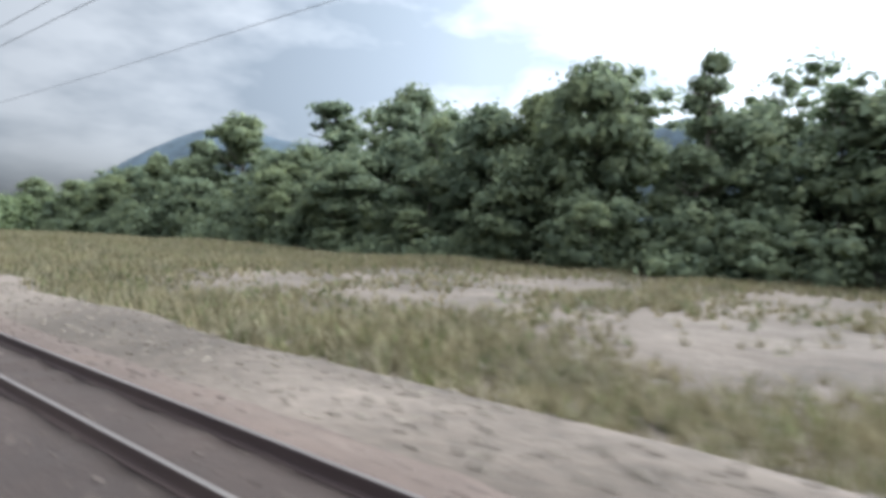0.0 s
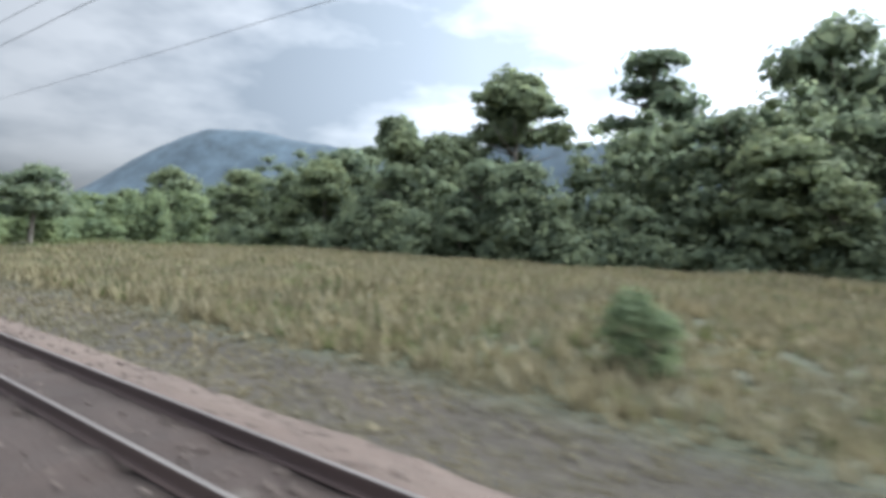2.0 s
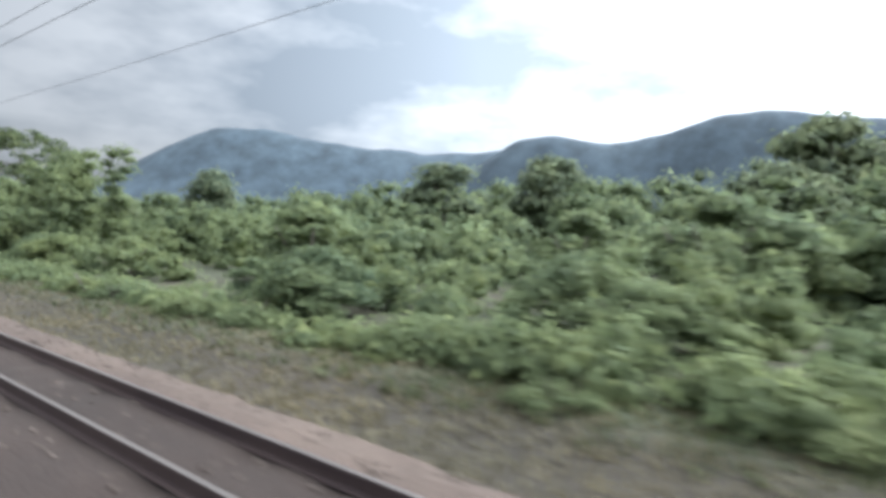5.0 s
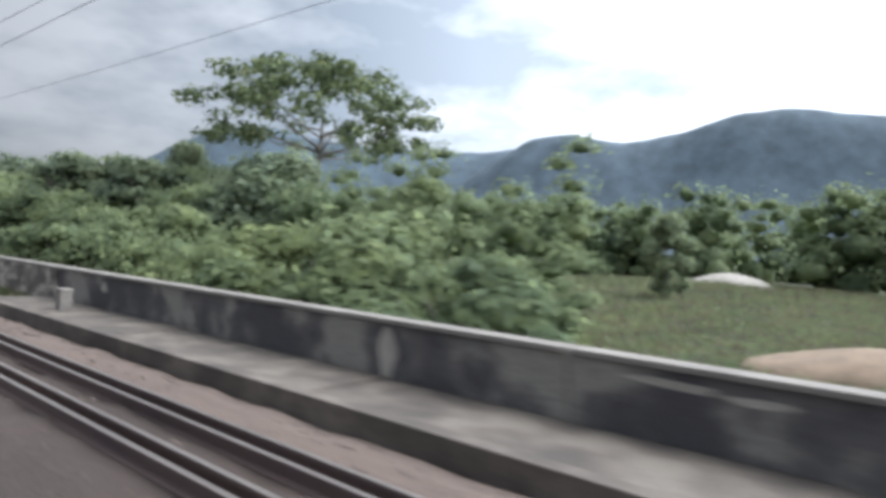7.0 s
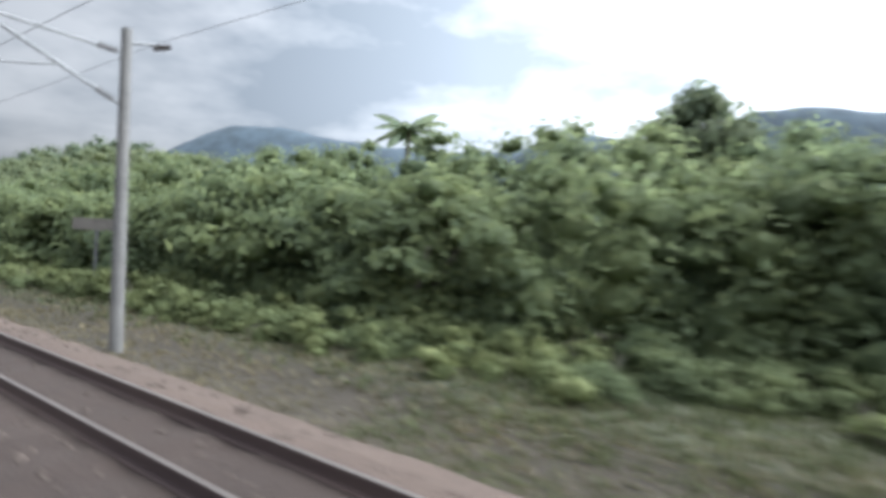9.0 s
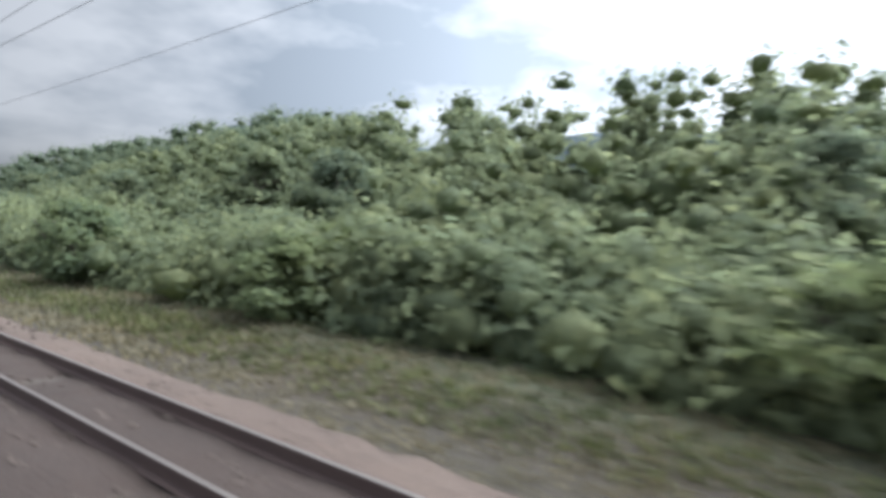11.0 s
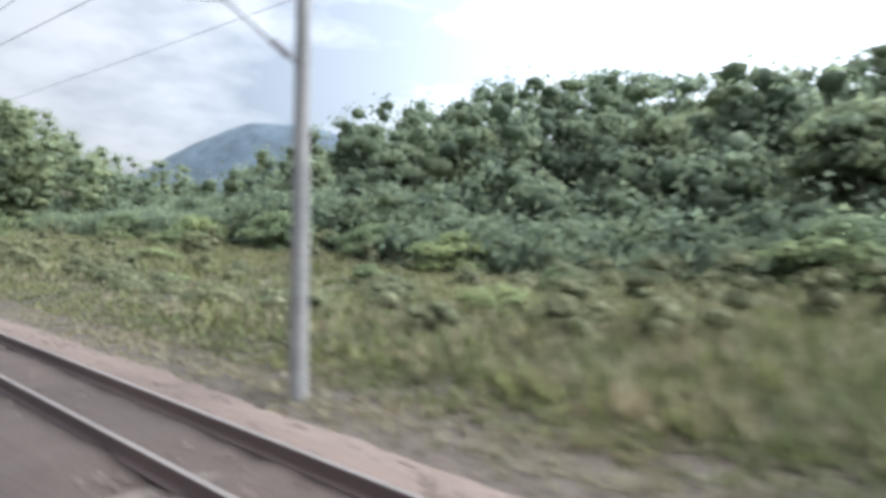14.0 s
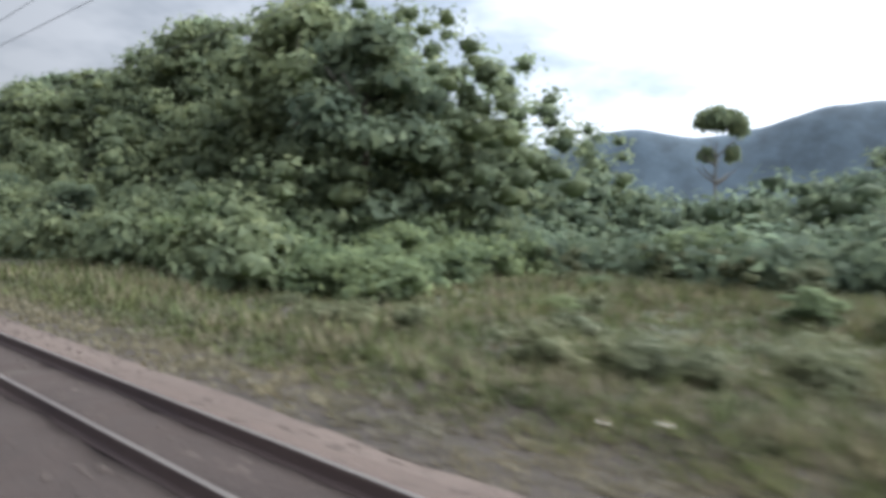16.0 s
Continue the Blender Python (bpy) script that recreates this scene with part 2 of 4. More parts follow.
def height(x, y):
    """The ground's height beside the line."""
    x, y = np.asarray(x, float), np.asarray(y, float)
    bed = -0.55 + 0 * x
    sandy = -0.42 + smooth01(8.4, 9.4, x + 0.5 * rough(x, y, 5) - 1.9 * np.exp(-((y - 33.5) / 3.5) ** 2) - 0.8 * np.exp(-((y - 20) / 4) ** 2)) * -0.55 + smooth01(12.5, 24, x) * 0.85 + smooth01(24, 60, x) * 1.15
    scrub = -0.6 + smooth01(6.5, 9, x) * 0.25 + smooth01(9, 18, x) * 0.35 + smooth01(18, 60, x) * 1.0
    low = -0.6 - smooth01(7.5, 9.5, x) * 0.9 + smooth01(20, 60, x) * 1.7
    slope_a = -0.5 + smooth01(6.5, 10, x) * 0.5 + np.clip(x - 13, 0, 50) * 0.2
    slope_b = -0.5 + smooth01(6.5, 9, x) * 0.35 + smooth01(10, 24, x) * 0.9 + np.clip(x - 27, 0, 45) * 0.26 * (1 - smooth01(512, 545, y))
    slope_c = -0.5 + smooth01(6.5, 9, x) * 0.4 + smooth01(9, 12, x) * 0.4 + (np.clip(x - 13, 0, 16) * 0.55 - np.clip(x - 32, 0, 20) * 0.36)
    z = sandy
    z = z + (scrub - z) * smooth01(46, 70, y)
    z = z + (low - z) * smooth01(215.5, 219, y) * (1 - smooth01(261, 268, y))
    z = z + (slope_a - z) * smooth01(345, 395, y)
    z = z + (slope_b - z) * smooth01(425, 455, y)
    z = z + (slope_c - z) * smooth01(545, 560, y)
    z = z + rough(x, y) * (0.06 + 0.16 * smooth01(8, 14, x))
    z = z + 0.36 * np.exp(-((x - 6.9) / 0.7) ** 2) * (smooth01(205, 216, y) * (1 - smooth01(228, 231, y)) + smooth01(251.5, 253.5, y) * (1 - smooth01(262, 272, y)))
    far = smooth01(75, 300, np.abs(x)) + smooth01(700, 1000, y) + smooth01(-60, -300, y)
    z = z + (0.3 - z) * np.clip(far, 0, 1)
    z = z + (bed - z) * (1 - smooth01(5.0, 6.3, x))
    return z


# ---- ground ----
def grow(a, b, n, power=2.2):
    return [a + (b - a) * (k / n) ** power for k in range(1, n + 1)]


GX = [-g for g in grow(3, 4600, 14)][::-1] + list(np.arange(-3, 5, 2.0)) + list(np.arange(5, 16, 0.5)) + list(np.arange(16, 70, 1.5)) + grow(70, 4600, 22)
GY = [-g for g in grow(30, 4600, 14)][::-1] + list(np.arange(-30, 660, 1.5)) + grow(660, 4900, 20)
gx, gy = np.meshgrid(GX, GY)
gz = height(gx, gy)
nx, ny = len(GX), len(GY)
gverts = np.stack([gx.ravel(), gy.ravel(), gz.ravel()], 1)
gfaces = [(j * nx + i, j * nx + i + 1, (j + 1) * nx + i + 1, (j + 1) * nx + i) for j in range(ny - 1) for i in range(nx - 1)]
tagged(new("ground", mesh_of("ground", gverts, gfaces, GROUND, True)), "uneven sandy and grassy ground beside the railway line", "ground", kind="structure")

# ---- railway ----
Y0, Y1 = -60.0, 760.0
RAILS = (2.79, 3.86)


def extrude(profile, y0, y1, mat, name, step=10.0, wobble=0.0):
    """A profile of (x, z) points carried along the line."""
    ys = np.arange(y0, y1 + 0.01, step)
    rnd = np.random.RandomState(3)
    n = len(profile)
    verts = [(x + wobble * rnd.randn(), y, z + wobble * rnd.randn()) for y in ys for x, z in profile]
    faces = [(j * n + i, (j + 1) * n + i, (j + 1) * n + (i + 1) % n, j * n + (i + 1) % n) for j in range(len(ys) - 1) for i in range(n)]
    faces += [tuple(range(n)), tuple(range((len(ys) - 1) * n, len(ys) * n))[::-1]]
    me = mesh_of(name, verts, faces, mat)
    bm = bmesh.new()
    bm.from_mesh(me)
    bmesh.ops.recalc_face_normals(bm, faces=bm.faces)
    bm.to_mesh(me)
    bm.free()
    return me


bed = tagged(new("ballast_bed", extrude([(-3.2, -0.7), (-2.4, -0.2), (1.2, -0.24), (2.2, -0.17), (4.55, -0.17), (5.05, -0.24), (5.9, -0.72)], Y0, Y1, BALLAST, "ballast_bed", 0.5, 0.018)),
             "brown crushed-stone ballast bed of a double railway line", "ballast", kind="structure")


def rail_profile(x):
    half = [(0.035, 0.0), (0.036, -0.035), (0.012, -0.05), (0.012, -0.13), (0.06, -0.155), (0.065, -0.17)]
    return [(x + a, b) for a, b in half] + [(x - a, b) for a, b in half[::-1]]


def rail(x, y0, y1, drop=0.0, label=""):
    me = extrude([(a, b - drop) for a, b in rail_profile(x)], y0, y1, RAIL_SIDE, "rail", 20.0)
    ob = part("rail", me, RAIL_SIDE, track, label)
    head = extrude([(x - 0.033, 0.003 - drop), (x + 0.033, 0.003 - drop), (x + 0.033, 0.0 - drop), (x - 0.033, 0.0 - drop)], y0, y1, RAIL_TOP, "rail_head", 20.0)
    part("rail_head", head, RAIL_TOP, ob, "worn bright rail head")


track = tagged(new("railway_track"), "rusty narrow-gauge railway track on brown ballast", "railway track", kind="structure")
for rx in RAILS:
    rail(rx, Y0, Y1)
for rx in (RAILS[0] + 0.26, RAILS[1] - 0.26):
    rail(rx, 206.0, 282.0, 0.012, "guard rail laid inside the running rail")
for rx in (-0.53, 0.53):
    rail(rx - 1.2, Y0, Y1)
sv, sf = [], []
for k in range(int((Y1 - Y0) / 0.65)):
    y = Y0 + 0.3 + k * 0.65
    b0 = len(sv)
    sv += [(x, y + a, z) for z in (-0.32, -0.2) for x, a in ((2.32, -0.11), (4.33, -0.11), (4.33, 0.11), (2.32, 0.11))]
    sf += [(b0 + 4, b0 + 5, b0 + 6, b0 + 7), (b0, b0 + 1, b0 + 5, b0 + 4), (b0 + 1, b0 + 2, b0 + 6, b0 + 5), (b0 + 2, b0 + 3, b0 + 7, b0 + 6), (b0 + 3, b0, b0 + 4, b0 + 7)]
tagged(part("sleepers", mesh_of("sleepers", sv, sf, SLAB), SLAB, track), kind="stuff")


def scatter_stones(name, n, x0, x1, y0, y1, size, top, label, mat=STONE):
    rnd = np.random.RandomState(len(name))
    octa = np.array([(1, 0, 0), (-1, 0, 0), (0, 1, 0), (0, -1, 0), (0, 0, 1), (0, 0, -1)], float)
    tri = np.array([(0, 2, 4), (2, 1, 4), (1, 3, 4), (3, 0, 4), (2, 0, 5), (1, 2, 5), (3, 1, 5), (0, 3, 5)])
    xs, ys = rnd.uniform(x0, x1, n), rnd.uniform(y0, y1, n)
    s = size * rnd.uniform(0.5, 1.3, (n, 1, 3)) * rnd.uniform(0.7, 1.4, (n, 1, 1))
    zs = np.interp(xs, *top) if top else height(xs, ys)
    v = octa[None] * s + rnd.normal(0, size * 0.25, (n, 6, 3))
    v += np.stack([xs, ys, zs], 1)[:, None]
    f = tri[None] + 6 * np.arange(n)[:, None, None]
    return tagged(new(name, mesh_of(name, v.reshape(-1, 3), f.reshape(-1, 3), mat)), label, "stones", kind="stuff")


scatter_stones("ballast_stones", 24000, 2.0, 5.75, -5, 620, 0.035, ((2.0, 4.55, 5.0, 5.9), (-0.17, -0.17, -0.235, -0.7)), "loose brown ballast stones beside the rails")
scatter_stones("sand_clods", 1500, 5.8, 8.8, -5, 60, 0.06, None, "pale clods of dry sand on the track bench", CLOD)

# ---- vegetation ----
ICO = bmesh.new()
bmesh.ops.create_icosphere(ICO, subdivisions=1, radius=1.0)
ICO_V = np.array([v.co[:] for v in ICO.verts])
ICO_F = np.array([[v.index for v in f.verts] for f in ICO.faces])
ICO.free()


def crown_mesh(name, lumps, leaf, count, mat, seed, core=0.48, down=-0.55):
    """Leaf sprays over lumps of foliage: (centre, radii) each, with an uneven dark core inside."""
    rnd = np.random.RandomState(seed)
    verts, faces, base = [], [], 0
    for c, r in lumps:
        if core:
            k = core * (1 + rnd.uniform(-0.16, 0.16, (len(ICO_V), 1)))
            verts.append(ICO_V * k * np.array(r) + np.array(c))
            faces.append(ICO_F + base)
            base += len(ICO_V)
    area = np.array([r[0] * r[1] + r[0] * r[2] + r[1] * r[2] for c, r in lumps])
    pick = rnd.choice(len(lumps), count, p=area / area.sum())
    C, R = np.array([c for c, r in lumps])[pick], np.array([r for c, r in lumps])[pick]
    d = rnd.normal(size=(count * 3, 3))
    d /= np.linalg.norm(d, axis=1)[:, None]
    d = d[d[:, 2] > down][:count]
    d = np.concatenate([d, d])[:count]
    p = C + R * d * np.clip(rnd.normal(0.92, 0.24, (count, 1)), 0.4, 1.55)
    nrm = d + rnd.normal(0, 0.26, (count, 3)) + np.array([0, 0, 0.25])
    nrm /= np.linalg.norm(nrm, axis=1)[:, None]
    u = np.cross(nrm, rnd.normal(size=(count, 3)))
    u /= np.linalg.norm(u, axis=1)[:, None]
    w = np.cross(nrm, u)
    s = leaf * rnd.uniform(0.55, 1.35, (count, 1))
    leaves = np.stack([p - u * s - w * s * 0.4, p - u * s * 0.2 + w * s * 0.75, p + u * s - nrm * s * 0.2], 1)
    verts.append(leaves.reshape(-1, 3))
    faces.append(base + np.arange(count * 3).reshape(-1, 3))
    return tri_mesh(name, np.concatenate(verts), np.concatenate(faces), mat)


def lumps_round(rnd, n, width, low, high, size):
    out = []
    for _ in range(n):
        a, q, h = rnd.uniform(0, 6.28), math.sqrt(rnd.uniform(0, 1)), rnd.uniform(0, 1)
        k = math.sqrt(max(0.05, 1 - (2 * h - 0.75) ** 2 * 0.75))
        s = size * rnd.uniform(0.65, 1.25)
        out.append(((width * k * q * math.cos(a), width * k * q * math.sin(a), low + (high - low) * h), (s, s, s * rnd.uniform(0.6, 0.85))))
    return out


def limbs(bm, rnd, top, reach, spread, n, r0):
    lean = Vector((rnd.uniform(-0.4, 0.4), rnd.uniform(-0.4, 0.4), 0))
    pts = [Vector((0, 0, -0.4)), Vector((0, 0, top * 0.4)) + lean * 0.4, Vector((0, 0, top)) + lean]
    tube(bm, pts, (r0, r0 * 0.75, r0 * 0.35), 8)
    for k in range(n):
        a = 6.28 * k / n + rnd.uniform(-0.4, 0.4)
        s = rnd.uniform(0.5, 0.95)
        p0 = pts[1].lerp(pts[2], s * 0.9)
        p2 = p0 + Vector((math.cos(a) * spread, math.sin(a) * spread, reach * rnd.uniform(0.5, 1.0)))
        tube(bm, (p0, p0.lerp(p2, 0.5) + Vector((0, 0, -0.1 * reach)), p2), (r0 * 0.4, r0 * 0.25, r0 * 0.1), 5)


def make_tree(shape, seed, mat, name="tree"):
    """A tree ten metres high: a trunk with limbs, and a crown of leaf sprays."""
    rnd = np.random.RandomState(seed)
    root = new(name)
    bm = bmesh.new()
    core, down, leaf, n = 0.56, -0.55, 0.27, 3600
    if shape == "round":
        limbs(bm, rnd, 7.5, 1.5, 2.0, 6, 0.24)
        lumps = lumps_round(rnd, 36, 2.5, 3.2, 9.0, 1.05)
    elif shape == "full":
        limbs(bm, rnd, 7.5, 1.5, 2.0, 6, 0.22)
        lumps = lumps_round(rnd, 40, 2.4, 1.2, 9.2, 1.0)
    elif shape == "umbrella":
        limbs(bm, rnd, 7.6, 1.0, 2.2, 8, 0.22)
        lumps = [((2.4 * math.sqrt(q) * math.cos(a), 2.4 * math.sqrt(q) * math.sin(a), 8.5 + 0.7 * (1 - q) + e), (0.95, 0.95, 0.62)) for a, q, e in zip(rnd.uniform(0, 6.28, 14), rnd.uniform(0, 1, 14), rnd.uniform(-0.5, 0.3, 14))]
        lumps += [((1.6 * math.cos(a), 1.6 * math.sin(a), 6.9), (0.7, 0.7, 0.45)) for a in rnd.uniform(0, 6.28, 5)]
    elif shape == "high":
        limbs(bm, rnd, 7.6, 1.2, 2.0, 8, 0.2)
        lumps = lumps_round(rnd, 32, 2.2, 6.3, 9.4, 0.68)
        core, n = 0.5, 3600
    elif shape == "tiered":
        limbs(bm, rnd, 9.2, 0.3, 1.3, 10, 0.2)
        lumps = []
        for k in range(6):
            z, w = 4.6 + k * 0.92, 1.9 - 0.28 * k
            lumps += [((w * math.cos(a) * rnd.uniform(0.5, 1), w * math.sin(a) * rnd.uniform(0.5, 1), z + rnd.uniform(-0.25, 0.25)), (0.75, 0.75, 0.36)) for a in rnd.uniform(0, 6.28, 4)]
        leaf, n = 0.24, 2000
    elif shape == "open":
        limbs(bm, rnd, 7.4, 1.5, 3.2, 15, 0.13)
        lumps = []
        for k in range(110):
            a, e = rnd.uniform(0, 6.28), rnd.uniform(-0.55, 1.45)
            q = rnd.uniform(0.55, 1.0)
            lumps.append(((4.6 * q * math.cos(e) * math.cos(a), 4.6 * q * math.cos(e) * math.sin(a), 6.6 + 3.0 * q * math.sin(e)), (0.5, 0.5, 0.34)))
        core, leaf, n, down = 0.0, 0.14, 6500, -1.0
    elif shape == "palm":
        tube(bm, ((0, 0, -0.3), (0.15, 0.1, 4.5), (0, 0, 8.6)), (0.2, 0.15, 0.12), 8)
        part("trunk", bm, BARK, root)
        for k in range(13):
            a, up = 2.4 * k, rnd.uniform(0.1, 1.3)
            fb = bmesh.new()
            mid = [Vector((math.cos(a) * q * 2.3, math.sin(a) * q * 2.3, 8.6 + up * q * 1.6 - 1.3 * q * q)) for q in (0, 0.25, 0.5, 0.75, 1.0)]
            side = Vector((-math.sin(a), math.cos(a), 0))
            rows = [(fb.verts.new(p - side * w - Vector((0, 0, w * 0.5))), fb.verts.new(p), fb.verts.new(p + side * w - Vector((0, 0, w * 0.5)))) for p, w in zip(mid, (0.08, 0.42, 0.5, 0.36, 0.05))]
            for u, v in zip(rows, rows[1:]):
                fb.faces.new((u[0], u[1], v[1], v[0]))
                fb.faces.new((u[1], u[2], v[2], v[1]))
            part("frond", fb, mat, root)
        return root
    elif shape == "thin":
        limbs(bm, rnd, 8.6, 1.0, 1.1, 9, 0.12)
        lumps = lumps_round(rnd, 24, 1.3, 4.2, 9.5, 0.6)
        leaf, n, core, down = 0.24, 1100, 0.0, -1.0
    part("trunk", bm, BARK, root)
    part("crown", crown_mesh("crown", lumps, leaf, n, mat, seed, core, down), mat, root)
    return root


def make_bush(shape, seed, mat, name="bush"):
    """A bush about three metres high, leafy to the ground, on a few stems."""
    rnd = np.random.RandomState(seed)
    root = new(name)
    for k in range(3):
        bm = bmesh.new()
        a = rnd.uniform(0, 6.28)
        tube(bm, ((0.1 * math.cos(a), 0.1 * math.sin(a), -0.3), (0.4 * math.cos(a), 0.4 * math.sin(a), 0.9), (0.9 * math.cos(a), 0.9 * math.sin(a), 2.0)), (0.06, 0.045, 0.02), 5)
        part("stem", bm, BARK, root)
    if shape == "dome":
        lumps = lumps_round(rnd, 30, 1.45, 0.3, 2.55, 0.48)
        leaf, n = 0.115, 3000
    elif shape == "tall":
        lumps = lumps_round(rnd, 30, 1.0, 0.3, 2.65, 0.4)
        leaf, n = 0.115, 3000
    else:
        lumps = [((1.5 * math.sqrt(q) * math.cos(a), 1.5 * math.sqrt(q) * math.sin(a), 0.45 + 0.75 * (1 - q)), (0.6, 0.6, 0.5)) for a, q in zip(rnd.uniform(0, 6.28, 14), rnd.uniform(0, 1, 14))]
        leaf, n = 0.1, 1500
    part("foliage", crown_mesh("foliage", lumps, leaf, n, mat, seed), mat, root)
    return root


def woods(name, x0, x1, y0, y1, top, n, size, leaf, per, mat, label, seed):
    """A mass of plants that nobody could count: leafy lumps from the ground up to the height that top() gives, thick at the near face."""
    rnd = np.random.RandomState(seed)
    px, py = rnd.uniform(x0, x1, 400), rnd.uniform(y0, y1, 400)
    tiers = int(np.clip(np.ceil(np.percentile(top(px, py) - height(px, py), 80) / (0.85 * size)), 2, 12))
    cols = n // tiers
    near = rnd.uniform(0, 1, cols) < 0.4
    y = np.repeat(rnd.uniform(y0, y1, cols), tiers)
    x = np.repeat(np.where(near, x0 + np.abs(rnd.normal(0, 1.2 * size, cols)), x0 + (x1 - x0) * rnd.uniform(0, 1, cols)), tiers)
    n = tiers * cols
    t, g = top(x, y), height(x, y)
    u = np.tile((np.arange(tiers) + 0.6) / tiers, cols) + rnd.uniform(-0.4, 0.4, n) / tiers
    s = size * rnd.uniform(0.75, 1.25, n) * (1.22 - 0.3 * u)
    x, y = x + rnd.normal(0, 0.45 * size, n), y + rnd.normal(0, 0.55 * size, n)
    z = g + np.maximum(t - g - 0.6 * s, 0.1) * np.clip(u, 0.05, 1)
    C = np.stack([x, y, z], 1)
    R = np.stack([s, s, s * rnd.uniform(0.6, 0.85, n)], 1)
    core = C[:, None] + ICO_V[None] * R[:, None] * np.where(u > 0.72, 0.5, 0.64)[:, None, None] * (1 + rnd.uniform(-0.3, 0.3, (n, len(ICO_V), 1)))
    cf = ICO_F[None] + len(ICO_V) * np.arange(n)[:, None, None]
    m = n * per
    d = rnd.normal(size=(m, 3))
    d[:, 2] = np.abs(d[:, 2]) - 0.25
    d /= np.linalg.norm(d, axis=1)[:, None]
    p = np.repeat(C, per, 0) + np.repeat(R, per, 0) * d * np.clip(rnd.normal(0.95, 0.28, (m, 1)), 0.4, 1.7)
    nrm = d + rnd.normal(0, 0.24, (m, 3)) + np.array([0, 0, 0.25])
    nrm /= np.linalg.norm(nrm, axis=1)[:, None]
    v = np.cross(nrm, rnd.normal(size=(m, 3)))
    v /= np.linalg.norm(v, axis=1)[:, None]
    w = np.cross(nrm, v)
    k = leaf * rnd.uniform(0.55, 1.35, (m, 1))
    leaves = np.stack([p - v * k - w * k * 0.4, p - v * k * 0.2 + w * k * 0.75, p + v * k - nrm * k * 0.2], 1).reshape(-1, 3)
    tri = np.concatenate([cf.reshape(-1, 3), n * len(ICO_V) + np.arange(m * 3).reshape(-1, 3)])
    return tagged(new(name, tri_mesh(name, np.concatenate([core.reshape(-1, 3), leaves]), tri, mat)), label, "vegetation", kind="stuff")


def tri_mesh(name, v, tri, mat):
    me = bpy.data.meshes.new(name)
    me.vertices.add(len(v))
    me.vertices.foreach_set("co", v.ravel())
    me.loops.add(3 * len(tri))
    me.loops.foreach_set("vertex_index", tri.ravel().astype(np.int32))
    me.polygons.add(len(tri))
    me.polygons.foreach_set("loop_start", np.arange(0, 3 * len(tri), 3, dtype=np.int32))
    me.polygons.foreach_set("loop_total", np.full(len(tri), 3, dtype=np.int32))
    me.materials.append(mat)
    me.update(calc_edges=True)
    return me


PLANTS = {}


def plant(shape, x, y, size, label, category, group, variant, wide=1.0):
    """Sets one plant of that shape, scaled to the height given in metres, on the ground."""
    key = (shape, variant)
    z = float(height(x, y)) - 0.05
    bush = shape in BUSHES
    scale = size / (3.0 if bush else 10.0)
    m = Matrix.Translation((x, y, z)) @ Matrix.Rotation((x * 7.3 + y * 3.1) % 6.28, 4, "Z") @ Matrix.Diagonal((scale * wide, scale * wide, scale, 1))
    if key in PLANTS:
        ob = copy_thing(PLANTS[key], m)
        ob.matrix_basis = m
    else:
        seed = 11 + 7 * variant + 31 * sorted(LABELS).index(shape)
        mat = LEAF_OPEN if shape in ("open", "thin") else LEAF_LIGHT if shape == "shrub" else LEAF_BUSH if bush else LEAF_FOREST
        ob = PLANTS[key] = make_bush(shape, seed, mat, "shrub" if shape == "shrub" else "bush") if bush else make_tree(shape, seed, mat)
        ob.matrix_basis = m
    return tagged(ob, label, category, group)


BUSHES = ("dome", "tall", "shrub")
LABELS = {
    "round": "dark green broadleaf forest tree with rounded crown",
    "full": "dark green tree leafy almost to the ground",
    "umbrella": "tall forest tree with flat umbrella-like crown",
    "high": "tall forest tree with a dense crown high above the canopy",
    "tiered": "tall forest tree with dark branches in tiers",
    "palm": "small palm rising above the thicket",
    "open": "large tree with an open, airy, pale green crown",
    "thin": "slender tree with sparse pale foliage on hillside",
    "dome": "dense rounded green bush covered with creepers",
    "tall": "tall dense green bush beside the railway",
    "shrub": "low light green shrub at the edge of the track",
}


def one(shape, x, y, size, group, variant=0, wide=1.0):
    kind = "tree" if shape not in BUSHES else "shrub" if shape == "shrub" else "bush"
    return plant(shape, x, y, size, LABELS[shape], kind, group, variant, wide)


def belt(shapes, n, x0, x1, y0, y1, low, high, group, seed, wide=1.0, tops=None):
    """Plants strewn evenly over a belt beside the line. tops: the height at which crowns end, by distance."""
    rnd = np.random.RandomState(seed)
    for k in range(n):
        y = y0 + (y1 - y0) * (k + rnd.uniform(-0.3, 1.3)) / n
        x = rnd.uniform(x0, x1)
        s = rnd.uniform(low, high)
        one(shapes[rnd.randint(len(shapes))], x, y, s, group, rnd.randint(2), wide * rnd.uniform(0.9, 1.2))


# forest behind the field
FOREST = "trees of the forest edge"
for shape, x, y, top, wide in (("high", 73, 114, 27, 1.25), ("tiered", 84, 99, 31, 1.4), ("round", 85, 78, 33, 0.9), ("tiered", 88, 66.5, 25.5, 0.8), ("high", 82, 146.5, 25.5, 1.1), ("tiered", 65, 62, 23, 0.9), ("tiered", 65, 55, 20, 0.8),
                               ("round", 60, 30, 23.6, 0.9), ("tiered", 60, 18.5, 22, 0.7), ("thin", 60, 8, 18, 0.9), ("round", 61, 44, 20.5, 1.0), ("high", 63, 150, 13, 1.0), ("high", 60, 122.5, 17.5, 0.9), ("round", 62, 38, 21.5, 0.9)):
    one(shape, x, y, top - float(height(x, y)), FOREST, 0, wide)
belt(("full", "round"), 14, 55, 58, -10, 160, 11, 14, FOREST, 1, 1.2)
belt(("round", "full"), 12, 61, 70, 0, 155, 15, 18, FOREST, 2, 1.2)
